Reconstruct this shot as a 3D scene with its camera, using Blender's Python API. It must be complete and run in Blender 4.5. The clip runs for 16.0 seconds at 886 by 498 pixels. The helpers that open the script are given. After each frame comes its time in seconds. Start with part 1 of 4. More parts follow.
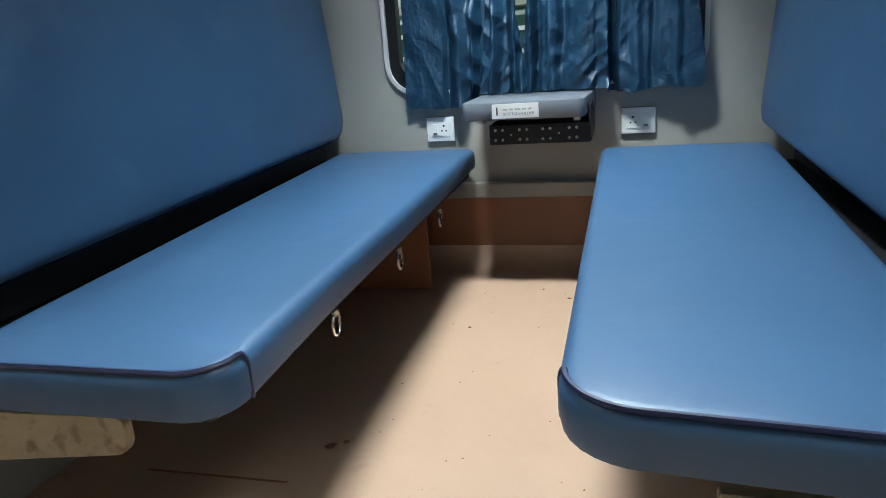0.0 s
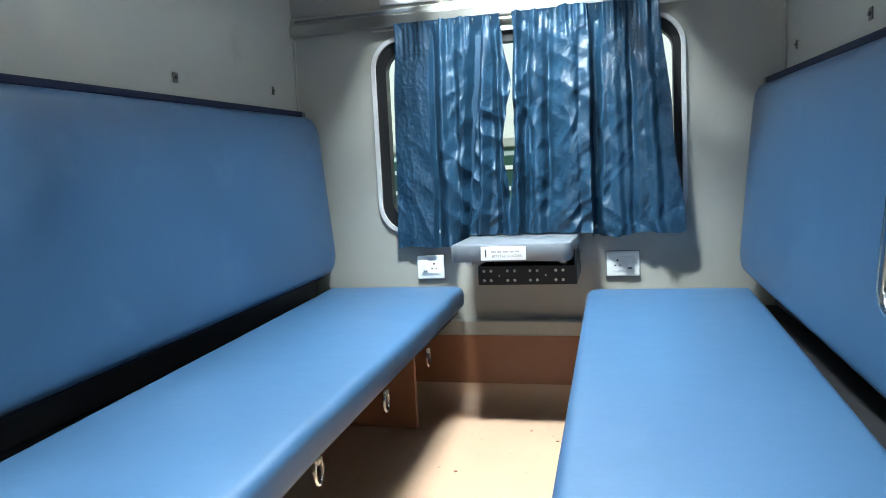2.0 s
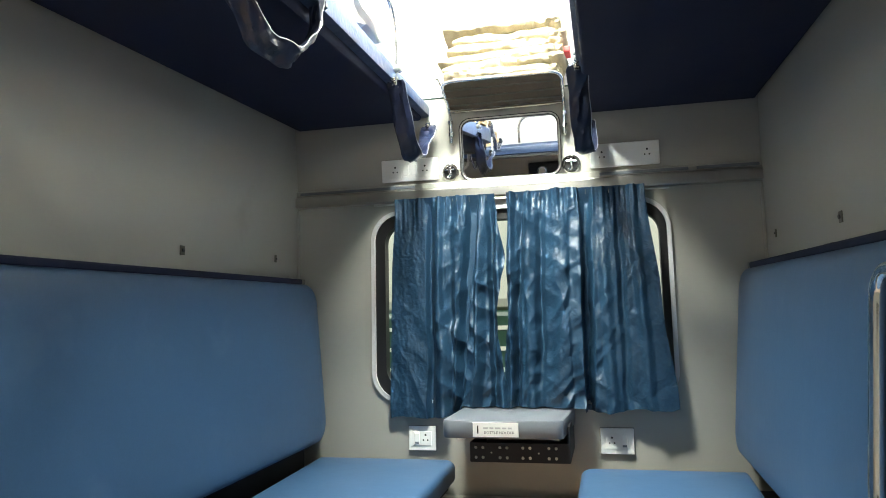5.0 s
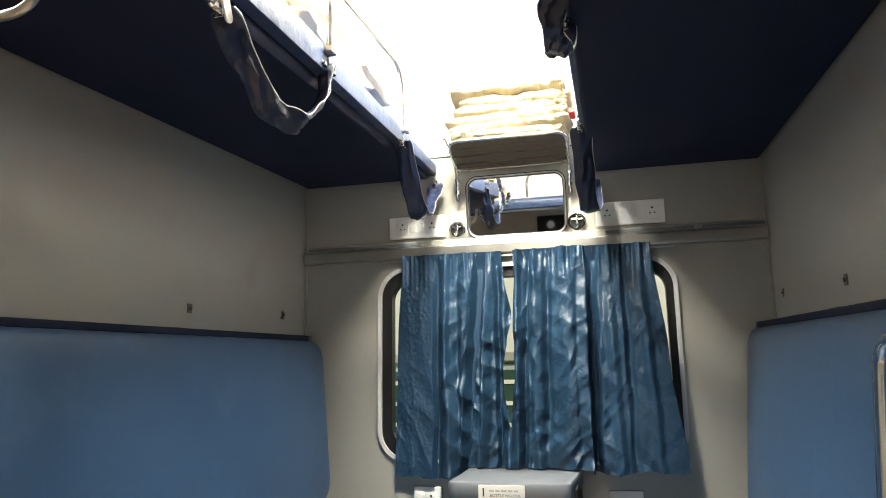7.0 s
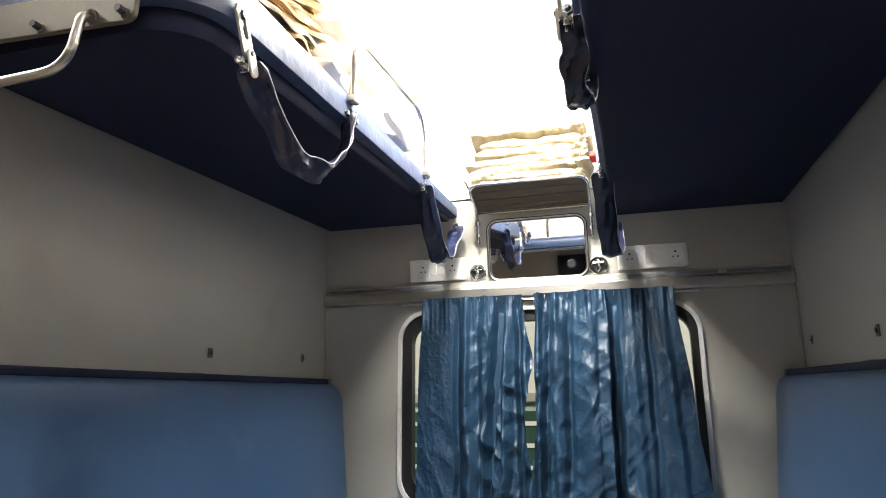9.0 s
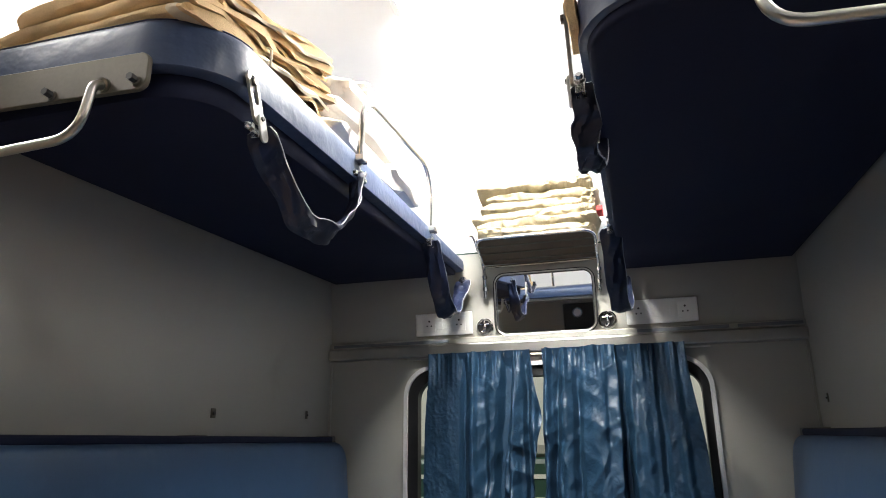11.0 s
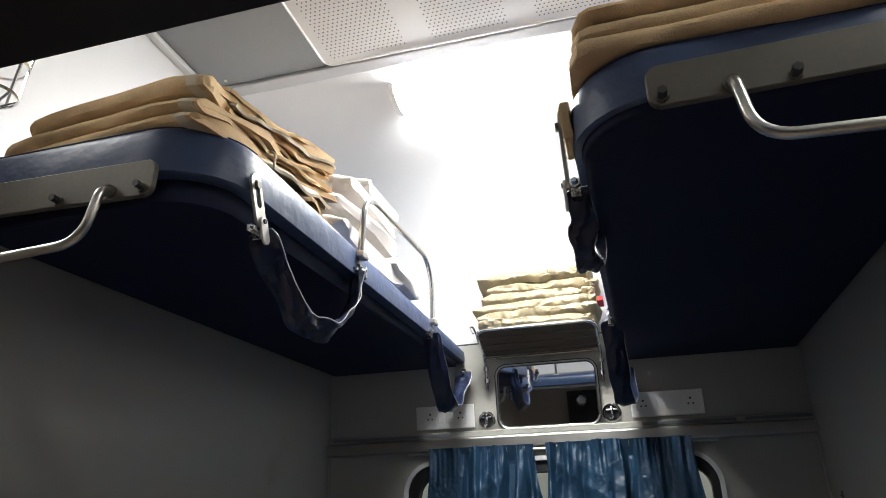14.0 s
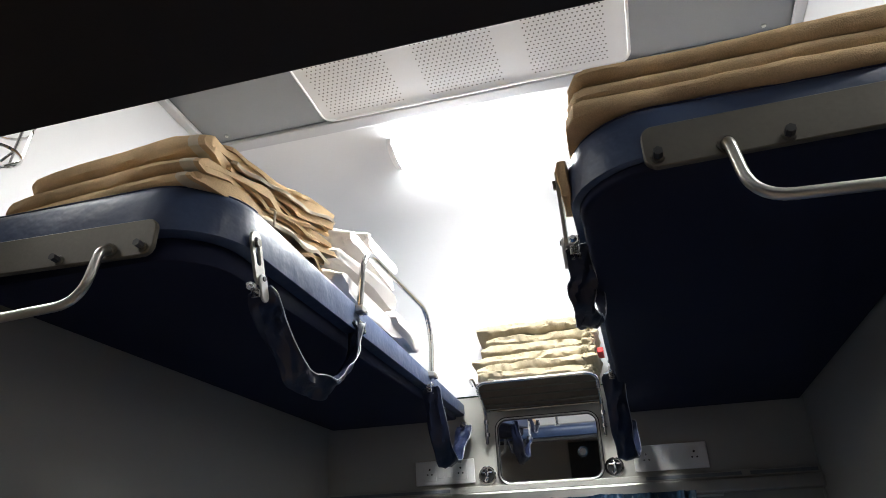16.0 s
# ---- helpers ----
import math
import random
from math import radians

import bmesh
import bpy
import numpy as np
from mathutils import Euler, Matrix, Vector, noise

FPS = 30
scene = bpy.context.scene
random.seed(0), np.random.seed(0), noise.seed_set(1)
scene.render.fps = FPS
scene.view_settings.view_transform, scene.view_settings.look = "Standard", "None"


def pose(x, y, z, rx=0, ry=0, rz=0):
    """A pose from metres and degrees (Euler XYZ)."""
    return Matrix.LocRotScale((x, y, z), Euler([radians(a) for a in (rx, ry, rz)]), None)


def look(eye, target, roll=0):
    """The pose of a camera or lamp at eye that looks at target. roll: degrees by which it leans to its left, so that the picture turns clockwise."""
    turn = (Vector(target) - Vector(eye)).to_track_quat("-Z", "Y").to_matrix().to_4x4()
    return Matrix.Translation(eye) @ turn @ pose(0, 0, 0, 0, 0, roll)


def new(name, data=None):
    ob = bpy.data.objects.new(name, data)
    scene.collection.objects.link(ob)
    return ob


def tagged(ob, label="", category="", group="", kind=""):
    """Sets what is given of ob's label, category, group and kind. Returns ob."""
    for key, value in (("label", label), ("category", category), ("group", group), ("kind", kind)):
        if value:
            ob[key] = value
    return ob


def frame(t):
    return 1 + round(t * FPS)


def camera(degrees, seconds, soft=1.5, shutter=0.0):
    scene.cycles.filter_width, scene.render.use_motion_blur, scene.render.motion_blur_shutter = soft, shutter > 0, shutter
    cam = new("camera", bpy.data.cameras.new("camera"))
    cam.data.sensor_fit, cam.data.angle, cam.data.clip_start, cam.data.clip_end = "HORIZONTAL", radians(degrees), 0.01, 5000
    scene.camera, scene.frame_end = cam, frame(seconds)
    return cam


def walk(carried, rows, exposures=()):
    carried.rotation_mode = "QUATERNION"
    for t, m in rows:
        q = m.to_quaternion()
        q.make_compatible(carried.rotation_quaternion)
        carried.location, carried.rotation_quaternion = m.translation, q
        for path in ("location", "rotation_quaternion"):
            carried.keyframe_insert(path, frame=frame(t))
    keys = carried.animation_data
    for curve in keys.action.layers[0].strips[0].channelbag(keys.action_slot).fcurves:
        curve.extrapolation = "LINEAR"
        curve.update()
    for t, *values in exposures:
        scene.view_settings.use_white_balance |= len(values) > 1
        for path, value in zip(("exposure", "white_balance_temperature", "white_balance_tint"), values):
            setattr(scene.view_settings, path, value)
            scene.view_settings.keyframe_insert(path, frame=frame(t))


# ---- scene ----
cam = camera(65.7, 16.0, soft=0.9)
PATH = [
    (0, (0.298, -2.715, 0.87), (-0.206, -0.861, 0.314), -4.3),
    (0.5, (0.297, -2.72, 0.876), (-0.206, -0.839, 0.4212), -4.1),
    (1, (0.302, -2.726, 0.9), (-0.1858, -0.826, 0.5285), -3.7),
    (1.5, (0.301, -2.729, 0.911), (-0.1682, -0.808, 0.6203), -3.2),
    (2, (0.31, -2.734, 0.921), (-0.161, -0.803, 0.7198), -2.8),
    (2.5, (0.318, -2.738, 0.936), (-0.1568, -0.797, 0.8331), -2.5),
    (3, (0.314, -2.748, 0.956), (-0.1444, -0.801, 0.9316), -2.3),
    (3.5, (0.318, -2.755, 0.968), (-0.1342, -0.807, 1.0307), -2.1),
    (4, (0.327, -2.758, 0.985), (-0.123, -0.812, 1.115), -1.7),
    (4.2, (0.328, -2.76, 0.99), (-0.1175, -0.822, 1.1469), -1.5),
    (6.5, (0.344, -2.776, 1.03), (-0.114, -0.855, 1.343), -0.9),
    (7, (0.351, -2.779, 1.037), (-0.119, -0.87, 1.407), -0.9),
    (7.5, (0.35, -2.782, 1.05), (-0.119, -0.88, 1.455), -0.9),
    (8, (0.346, -2.777, 1.057), (-0.139, -0.878, 1.452), -0.3),
    (8.5, (0.352, -2.777, 1.059), (-0.154, -0.889, 1.48), -0.2),
    (9, (0.348, -2.779, 1.07), (-0.171, -0.906, 1.541), -0.4),
    (11.3, (0.33, -2.771, 1.12), (-0.186, -0.937, 1.729), -0.4),
    (11.5, (0.331, -2.77, 1.122), (-0.188, -0.941, 1.743), -0.3),
    (12, (0.333, -2.776, 1.13), (-0.193, -0.967, 1.801), -0.3),
    (12.5, (0.333, -2.779, 1.137), (-0.189, -0.985, 1.849), -0.4),
    (13, (0.335, -2.781, 1.14), (-0.174, -0.998, 1.888), -0.6),
    (13.5, (0.335, -2.784, 1.143), (-0.163, -1.008, 1.917), -0.8),
    (14, (0.338, -2.786, 1.148), (-0.157, -1.029, 1.966), -0.7),
    (14.5, (0.34, -2.789, 1.155), (-0.146, -1.046, 2.007), -0.8),
    (15, (0.341, -2.792, 1.158), (-0.136, -1.066, 2.048), -0.8),
    (15.5, (0.34, -2.794, 1.161), (-0.133, -1.077, 2.071), -1.0),
    (16, (0.339, -2.796, 1.165), (-0.133, -1.095, 2.105), -1.1),
]
EXPOSURES = [(0.0, -0.1, 5480, 2), (1.0, 0.24, 5450, 1), (2.5, 0.84, 5600, 0), (4.0, 0.34, 5950, 0), (7.0, 0.28, 7150, 7), (9.0, 0.12, 6750, 12), (12.0, -0.85, 6350, 11), (16.0, -1.48, 6100, 11)]
walk(cam, [(t, look(eye, target, roll)) for t, eye, target, roll in PATH], EXPOSURES)

# ---------------- world, light and exposure ----------------
world = bpy.data.worlds.new("world")
scene.world = world
world.use_nodes = True
wn = world.node_tree.nodes
sky = wn.new("ShaderNodeTexSky")
sky.sky_type = 'NISHITA'
sky.sun_disc = False
sky.sun_elevation = radians(35)
sky.sun_rotation = radians(150)
wn["Background"].inputs[1].default_value = 0.12
world.node_tree.links.new(sky.outputs[0], wn["Background"].inputs[0])
sun = new("sun", bpy.data.lights.new("sun", 'SUN'))
sun.data.energy = 3.0
sun.data.angle = radians(0.5)
sun.data.color = (1.0, 0.95, 0.86)
sun.matrix_world = look((0, 0, 20), (6, 12, 5))
LAMP_POWER = 430.0
AISLE_POWER = 90.0

# ---------------- materials ----------------


def mat(name, color, rough=0.5, metal=0.0, vary=0.12, scale=6.0, fine=160.0, bump=0.05, bump_scale=None, spec=0.5, stain=None):
    """A surface with variation at two scales, a fine relief and uneven gloss."""
    m = bpy.data.materials.new(name)
    m.use_nodes = True
    nt = m.node_tree
    nodes, links = nt.nodes, nt.links
    b = nodes["Principled BSDF"]
    b.inputs["Roughness"].default_value = rough
    b.inputs["Metallic"].default_value = metal
    b.inputs["Specular IOR Level"].default_value = spec
    tc = nodes.new("ShaderNodeTexCoord")
    n1 = nodes.new("ShaderNodeTexNoise")
    n1.inputs["Scale"].default_value = scale
    n1.inputs["Detail"].default_value = 5
    n2 = nodes.new("ShaderNodeTexNoise")
    n2.inputs["Scale"].default_value = fine
    n2.inputs["Detail"].default_value = 3
    for n in (n1, n2):
        links.new(tc.outputs["Object"], n.inputs["Vector"])
    add = nodes.new("ShaderNodeMath")
    add.operation = 'MULTIPLY_ADD'
    links.new(n1.outputs["Fac"], add.inputs[0])
    add.inputs[1].default_value = 0.65
    half = nodes.new("ShaderNodeMath")
    half.operation = 'MULTIPLY'
    half.inputs[1].default_value = 0.35
    links.new(n2.outputs["Fac"], half.inputs[0])
    links.new(half.outputs[0], add.inputs[2])
    ramp = nodes.new("ShaderNodeValToRGB")
    lo = [max(0.0, c * (1 - vary)) for c in color]
    hi = [min(1.0, c * (1 + vary)) for c in color]
    ramp.color_ramp.elements[0].position = 0.3
    ramp.color_ramp.elements[1].position = 0.7
    ramp.color_ramp.elements[0].color = (*lo, 1)
    ramp.color_ramp.elements[1].color = (*hi, 1)
    links.new(add.outputs[0], ramp.inputs[0])
    out = ramp.outputs[0]
    if stain:
        col, thr, sc = stain
        n3 = nodes.new("ShaderNodeTexNoise")
        n3.inputs["Scale"].default_value = sc
        n3.inputs["Detail"].default_value = 6
        links.new(tc.outputs["Object"], n3.inputs["Vector"])
        r3 = nodes.new("ShaderNodeMapRange")
        r3.inputs["From Min"].default_value = thr
        r3.inputs["From Max"].default_value = thr + 0.12
        links.new(n3.outputs["Fac"], r3.inputs["Value"])
        mx = nodes.new("ShaderNodeMix")
        mx.data_type = 'RGBA'
        links.new(r3.outputs[0], mx.inputs[0])
        links.new(out, mx.inputs[6])
        mx.inputs[7].default_value = (*col, 1)
        out = mx.outputs[2]
    links.new(out, b.inputs["Base Color"])
    rr = nodes.new("ShaderNodeMapRange")
    rr.inputs["To Min"].default_value = max(0.02, rough - 0.08)
    rr.inputs["To Max"].default_value = min(1.0, rough + 0.08)
    links.new(n1.outputs["Fac"], rr.inputs["Value"])
    links.new(rr.outputs[0], b.inputs["Roughness"])
    if bump:
        bp = nodes.new("ShaderNodeBump")
        bp.inputs["Strength"].default_value = bump
        bp.inputs["Distance"].default_value = 0.004
        if bump_scale:
            n4 = nodes.new("ShaderNodeTexNoise")
            n4.inputs["Scale"].default_value = bump_scale
            n4.inputs["Detail"].default_value = 4
            links.new(tc.outputs["Object"], n4.inputs["Vector"])
            links.new(n4.outputs["Fac"], bp.inputs["Height"])
        else:
            links.new(n2.outputs["Fac"], bp.inputs["Height"])
        links.new(bp.outputs[0], b.inputs["Normal"])
    return m


def glow(name, color, strength):
    m = bpy.data.materials.new(name)
    m.use_nodes = True
    b = m.node_tree.nodes["Principled BSDF"]
    b.inputs["Base Color"].default_value = (0.8, 0.8, 0.8, 1)
    b.inputs["Emission Color"].default_value = (*color, 1)
    b.inputs["Emission Strength"].default_value = strength
    return m


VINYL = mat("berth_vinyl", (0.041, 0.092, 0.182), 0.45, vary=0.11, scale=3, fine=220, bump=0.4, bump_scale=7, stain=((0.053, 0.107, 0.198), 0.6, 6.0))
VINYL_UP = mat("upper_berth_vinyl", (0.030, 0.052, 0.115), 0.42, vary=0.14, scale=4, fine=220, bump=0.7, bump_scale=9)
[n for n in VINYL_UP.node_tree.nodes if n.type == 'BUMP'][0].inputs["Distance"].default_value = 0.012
PIPING = mat("piping", (0.008, 0.012, 0.05), 0.45, vary=0.1)
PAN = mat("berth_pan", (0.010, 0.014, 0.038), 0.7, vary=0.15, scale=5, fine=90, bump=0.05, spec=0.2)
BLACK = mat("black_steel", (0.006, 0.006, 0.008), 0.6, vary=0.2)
WALL = mat("wall_laminate", (0.355, 0.347, 0.31), 0.42, vary=0.04, scale=2.5, fine=300, bump=0.03, stain=((0.30, 0.29, 0.25), 0.66, 3.0))
WHITE = mat("white_panel", (0.62, 0.62, 0.625), 0.45, vary=0.03, scale=2, fine=200, bump=0.03)
VENTWHITE = mat("vent_white", (0.84, 0.84, 0.83), 0.45, vary=0.03, scale=4, fine=200, bump=0.02)
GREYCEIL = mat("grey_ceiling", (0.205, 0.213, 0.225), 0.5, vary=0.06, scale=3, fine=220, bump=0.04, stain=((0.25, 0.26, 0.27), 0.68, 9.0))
LIP = mat("pale_grey_strip", (0.42, 0.425, 0.44), 0.4, vary=0.06, scale=6, fine=220, bump=0.03)
FLOOR = mat("floor_vinyl", (0.52, 0.35, 0.238), 0.5, vary=0.07, scale=4, fine=240, bump=0.04, stain=((0.38, 0.26, 0.17), 0.66, 7.0))
BROWN = mat("brown_vinyl", (0.23, 0.095, 0.045), 0.42, vary=0.12, scale=5, fine=120, bump=0.05)
STEEL = mat("brushed_steel", (0.55, 0.54, 0.50), 0.32, 1.0, vary=0.08, scale=8, fine=260, bump=0.04)
PAINTSTEEL = mat("bracket_steel", (0.118, 0.109, 0.088), 0.45, 0.4, vary=0.14, scale=9, fine=140, bump=0.05, stain=((0.16, 0.14, 0.11), 0.68, 14.0))
CHROME = mat("chrome", (0.75, 0.75, 0.74), 0.14, 1.0, vary=0.04, scale=20, bump=0.0)
BOARD = mat("support_plate", (0.40, 0.34, 0.22), 0.55, vary=0.18, scale=9, fine=70, bump=0.08, stain=((0.20, 0.16, 0.09), 0.58, 22.0))
GASKET = mat("black_gasket", (0.008, 0.008, 0.009), 0.45, vary=0.2)
TABLE = mat("table_laminate", (0.15, 0.165, 0.19), 0.32, vary=0.05, scale=5, fine=260, bump=0.03)
PLASTIC = mat("white_plastic", (0.78, 0.78, 0.76), 0.35, vary=0.03, scale=9, fine=200, bump=0.02)
DARK = mat("dark_plastic", (0.02, 0.02, 0.02), 0.4, vary=0.2)
CURTAIN = mat("curtain_cloth", (0.0105, 0.0365, 0.074), 0.48, vary=0.3, scale=7, fine=90, bump=0.22, bump_scale=30, spec=0.45)
_cn = CURTAIN.node_tree
_vor = _cn.nodes.new("ShaderNodeTexVoronoi")
_vor.feature = 'DISTANCE_TO_EDGE'
_vor.inputs["Scale"].default_value = 26
_vor.inputs["Randomness"].default_value = 1.0
_coord = [n for n in _cn.nodes if n.type == 'TEX_COORD'][0].outputs["Object"]
_warp = _cn.nodes.new("ShaderNodeTexNoise")
_warp.inputs["Scale"].default_value = 9
_warp.inputs["Detail"].default_value = 4
_cn.links.new(_coord, _warp.inputs["Vector"])
_sum = _cn.nodes.new("ShaderNodeVectorMath")
_sum.operation = 'MULTIPLY_ADD'
_sum.inputs[1].default_value = (0.16, 0.16, 0.22)
_cn.links.new(_warp.outputs["Color"], _sum.inputs[0])
_cn.links.new(_coord, _sum.inputs[2])
_cn.links.new(_sum.outputs[0], _vor.inputs["Vector"])
_bn = [n for n in _cn.nodes if n.type == 'BUMP'][0]
_bn.inputs["Distance"].default_value = 0.009
_bn.inputs["Strength"].default_value = 0.3
_cn.links.new(_vor.outputs["Distance"], _bn.inputs["Height"])
BLANKET = mat("tan_blanket", (0.66, 0.475, 0.27), 0.95, vary=0.24, scale=14, fine=380, bump=0.6, spec=0.1)
[n for n in BLANKET.node_tree.nodes if n.type == 'BUMP'][0].inputs["Distance"].default_value = 0.0028
LINEN = mat("cream_linen", (0.66, 0.58, 0.44), 0.9, vary=0.08, scale=14, fine=260, bump=0.35, bump_scale=40, spec=0.15)
PILLOW = mat("white_linen", (0.76, 0.72, 0.68), 0.9, vary=0.05, scale=9, fine=240, bump=0.4, bump_scale=22, spec=0.15)
PAPER = mat("brown_paper", (0.37, 0.315, 0.21), 0.75, vary=0.2, scale=10, fine=160, bump=0.5, bump_scale=30, spec=0.25)
# brown darkened to hold the shade under the paper packets
UNDERSHADE = mat("packet_undershade", (0.10, 0.078, 0.052), 0.7, vary=0.2, scale=12, fine=120, bump=0.1)
SLEEVE = mat("strap_sleeve", (0.011, 0.016, 0.042), 0.34, vary=0.2, scale=20, fine=120, bump=0.35, bump_scale=40)
GREEN = mat("green_train_paint", (0.03, 0.07, 0.045), 0.4, vary=0.15, scale=2, fine=30)
CREAM = mat("cream_paint", (0.75, 0.72, 0.6), 0.5, vary=0.06, scale=2, fine=30)
BALLAST = mat("track_ballast", (0.18, 0.16, 0.14), 0.9, vary=0.4, scale=8, fine=40, bump=0.6)
RED = mat("red_card", (0.5, 0.02, 0.02), 0.5, vary=0.1)
LAMPGLOW = glow("lamp_diffuser", (1.0, 0.985, 0.92), LAMP_POWER)

mirror_mat = bpy.data.materials.new("mirror_glass")
mirror_mat.use_nodes = True
_b = mirror_mat.node_tree.nodes["Principled BSDF"]
_b.inputs["Base Color"].default_value = (0.85, 0.87, 0.88, 1)
_b.inputs["Metallic"].default_value = 1.0
_b.inputs["Roughness"].default_value = 0.02
glass_mat = bpy.data.materials.new("window_glass")
glass_mat.use_nodes = True
_b = glass_mat.node_tree.nodes["Principled BSDF"]
_b.inputs["Base Color"].default_value = (0.92, 0.97, 0.95, 1)
_b.inputs["Transmission Weight"].default_value = 1.0
_b.inputs["Roughness"].default_value = 0.0
_b.inputs["IOR"].default_value = 1.02

# ---------------- building helpers ----------------


def thing(name, label, category, group="", at=(0, 0, 0), kind=""):
    ob = new(name)
    ob.location = at
    ob.empty_display_size = 0.05
    return tagged(ob, label, category, group, kind)


def part(name, bm, material, parent=None, label="", smooth=False, matrix=None):
    me = bpy.data.meshes.new(name)
    if matrix is not None:
        bm.transform(matrix)
    bmesh.ops.recalc_face_normals(bm, faces=bm.faces)
    bm.to_mesh(me)
    bm.free()
    me.materials.append(material)
    if smooth:
        me.polygons.foreach_set("use_smooth", [True] * len(me.polygons))
        me.set_sharp_from_angle(angle=radians(40))
    ob = new(name, me)
    if parent is not None:
        ob.parent = parent
        up, root = parent, Vector((0, 0, 0))
        while up is not None:
            root = root + up.location
            up = up.parent
        me.transform(Matrix.Translation(-root))
    if label:
        ob["label"] = label
    return ob


def structure(name, bm, material, label, category, smooth=False):
    return tagged(part(name, bm, material, smooth=smooth), label, category, kind="structure")


def box(x0, x1, y0, y1, z0, z1, bevel=0.0, seg=2, bm=None):
    b2 = bmesh.new()
    bmesh.ops.create_cube(b2, size=1)
    b2.transform(Matrix.Translation(((x0 + x1) / 2, (y0 + y1) / 2, (z0 + z1) / 2)) @ Matrix.Diagonal((x1 - x0, y1 - y0, z1 - z0, 1)))
    if bevel:
        bmesh.ops.bevel(b2, geom=b2.edges[:], offset=bevel, segments=seg, affect='EDGES', profile=0.5)
    if bm is None:
        return b2
    tmp = bpy.data.meshes.new("tmp")
    b2.to_mesh(tmp)
    b2.free()
    bm.from_mesh(tmp)
    bpy.data.meshes.remove(tmp)
    return bm


def cyl(p0, p1, r, bm=None, n=12, r2=None):
    bm = bm or bmesh.new()
    p0, p1 = Vector(p0), Vector(p1)
    d = p1 - p0
    m = Matrix.Translation((p0 + p1) / 2) @ d.to_track_quat("Z", "Y").to_matrix().to_4x4()
    bmesh.ops.create_cone(bm, cap_ends=True, segments=n, radius1=r, radius2=r if r2 is None else r2, depth=d.length, matrix=m)
    return bm


def rounded(corners, radii, n=6):
    """Points of a convex outline with rounded corners, in order."""
    out = []
    k = len(corners)
    for i in range(k):
        p, a, c = Vector(corners[i]), Vector(corners[i - 1]), Vector(corners[(i + 1) % k])
        r = radii[i] if isinstance(radii, (list, tuple)) else radii
        if r <= 0:
            out.append(p)
            continue
        u, v = (a - p).normalized(), (c - p).normalized()
        ang = u.angle(v)
        t = r / math.tan(ang / 2)
        s, e = p + u * t, p + v * t
        cen = p + (u + v).normalized() * (r / math.sin(ang / 2))
        for j in range(n + 1):
            q = s.lerp(e, j / n) - cen
            out.append(cen + q.normalized() * r)
    return out


def inset(points, d):
    """The outline moved inwards by d."""
    k = len(points)
    area = sum(points[i].x * points[(i + 1) % k].y - points[(i + 1) % k].x * points[i].y for i in range(k))
    s = 1 if area > 0 else -1
    out = []
    for i in range(k):
        e1 = (points[i] - points[i - 1])
        e2 = (points[(i + 1) % k] - points[i])
        n1 = Vector((-e1.y, e1.x)).normalized() if e1.length > 1e-6 else Vector((0, 0))
        n2 = Vector((-e2.y, e2.x)).normalized() if e2.length > 1e-6 else Vector((0, 0))
        nn = (n1 + n2)
        nn = nn.normalized() if nn.length > 1e-6 else n1
        out.append(points[i] + nn * d * s)
    return out


def loft(rings, to3d, cap=(True, True)):
    """A closed skin through rings of equal length; each ring is (points, height)."""
    bm = bmesh.new()
    prev = None
    first = None
    for pts, h in rings:
        vs = [bm.verts.new(to3d(p.x, p.y, h)) for p in pts]
        if prev:
            k = len(vs)
            for i in range(k):
                bm.faces.new((prev[i], prev[(i + 1) % k], vs[(i + 1) % k], vs[i]))
        else:
            first = vs
        prev = vs
    if cap[0]:
        bm.faces.new(first[::-1])
    if cap[1]:
        bm.faces.new(prev)
    return bm


def prism(points, h0, h1, to3d=lambda a, b, h: (a, b, h), edge=0.0):
    if edge:
        return loft([(inset(points, edge), h0), (points, h0 + edge), (points, h1 - edge), (inset(points, edge), h1)], to3d)
    return loft([(points, h0), (points, h1)], to3d)


def shrunk(corners, radii, d, n=8):
    """The rounded outline of a convex shape whose sides all move inwards by d."""
    pts = [Vector(c) for c in corners]
    k = len(pts)
    area = sum(pts[i].x * pts[(i + 1) % k].y - pts[(i + 1) % k].x * pts[i].y for i in range(k))
    s = 1 if area > 0 else -1
    lines = []
    for i in range(k):
        e = (pts[(i + 1) % k] - pts[i]).normalized()
        lines.append((pts[i] + Vector((-e.y, e.x)) * s * d, e))
    out = []
    for i in range(k):
        p, u = lines[i - 1]
        q, v = lines[i]
        w = u.x * v.y - u.y * v.x
        r = q - p
        out.append(p + u * ((r.x * v.y - r.y * v.x) / w))
    return rounded(out, [max(a - d, 0.004) for a in radii], n)


def cushion(corners, radii, h0, h1, to3d=lambda a, b, h: (a, b, h), soft=0.02, crown=0.006):
    """An upholstered pad with a soft rim and a slightly crowned face."""
    ring = lambda d: shrunk(corners, radii, d)
    rings = [(ring(0.012), h0), (ring(0.003), h0 + 0.006), (ring(0), h0 + 0.02), (ring(0), h1 - soft)]
    for j in range(1, 6):
        a = j / 5 * math.pi / 2
        rings.append((ring(soft * (1 - math.cos(a))), h1 - soft + soft * math.sin(a)))
    for d, up in ((0.045, 0.4), (0.08, 0.7), (0.13, 0.9), (0.2, 1.0)):
        rings.append((ring(d), h1 + crown * up))
    return loft(rings, to3d)


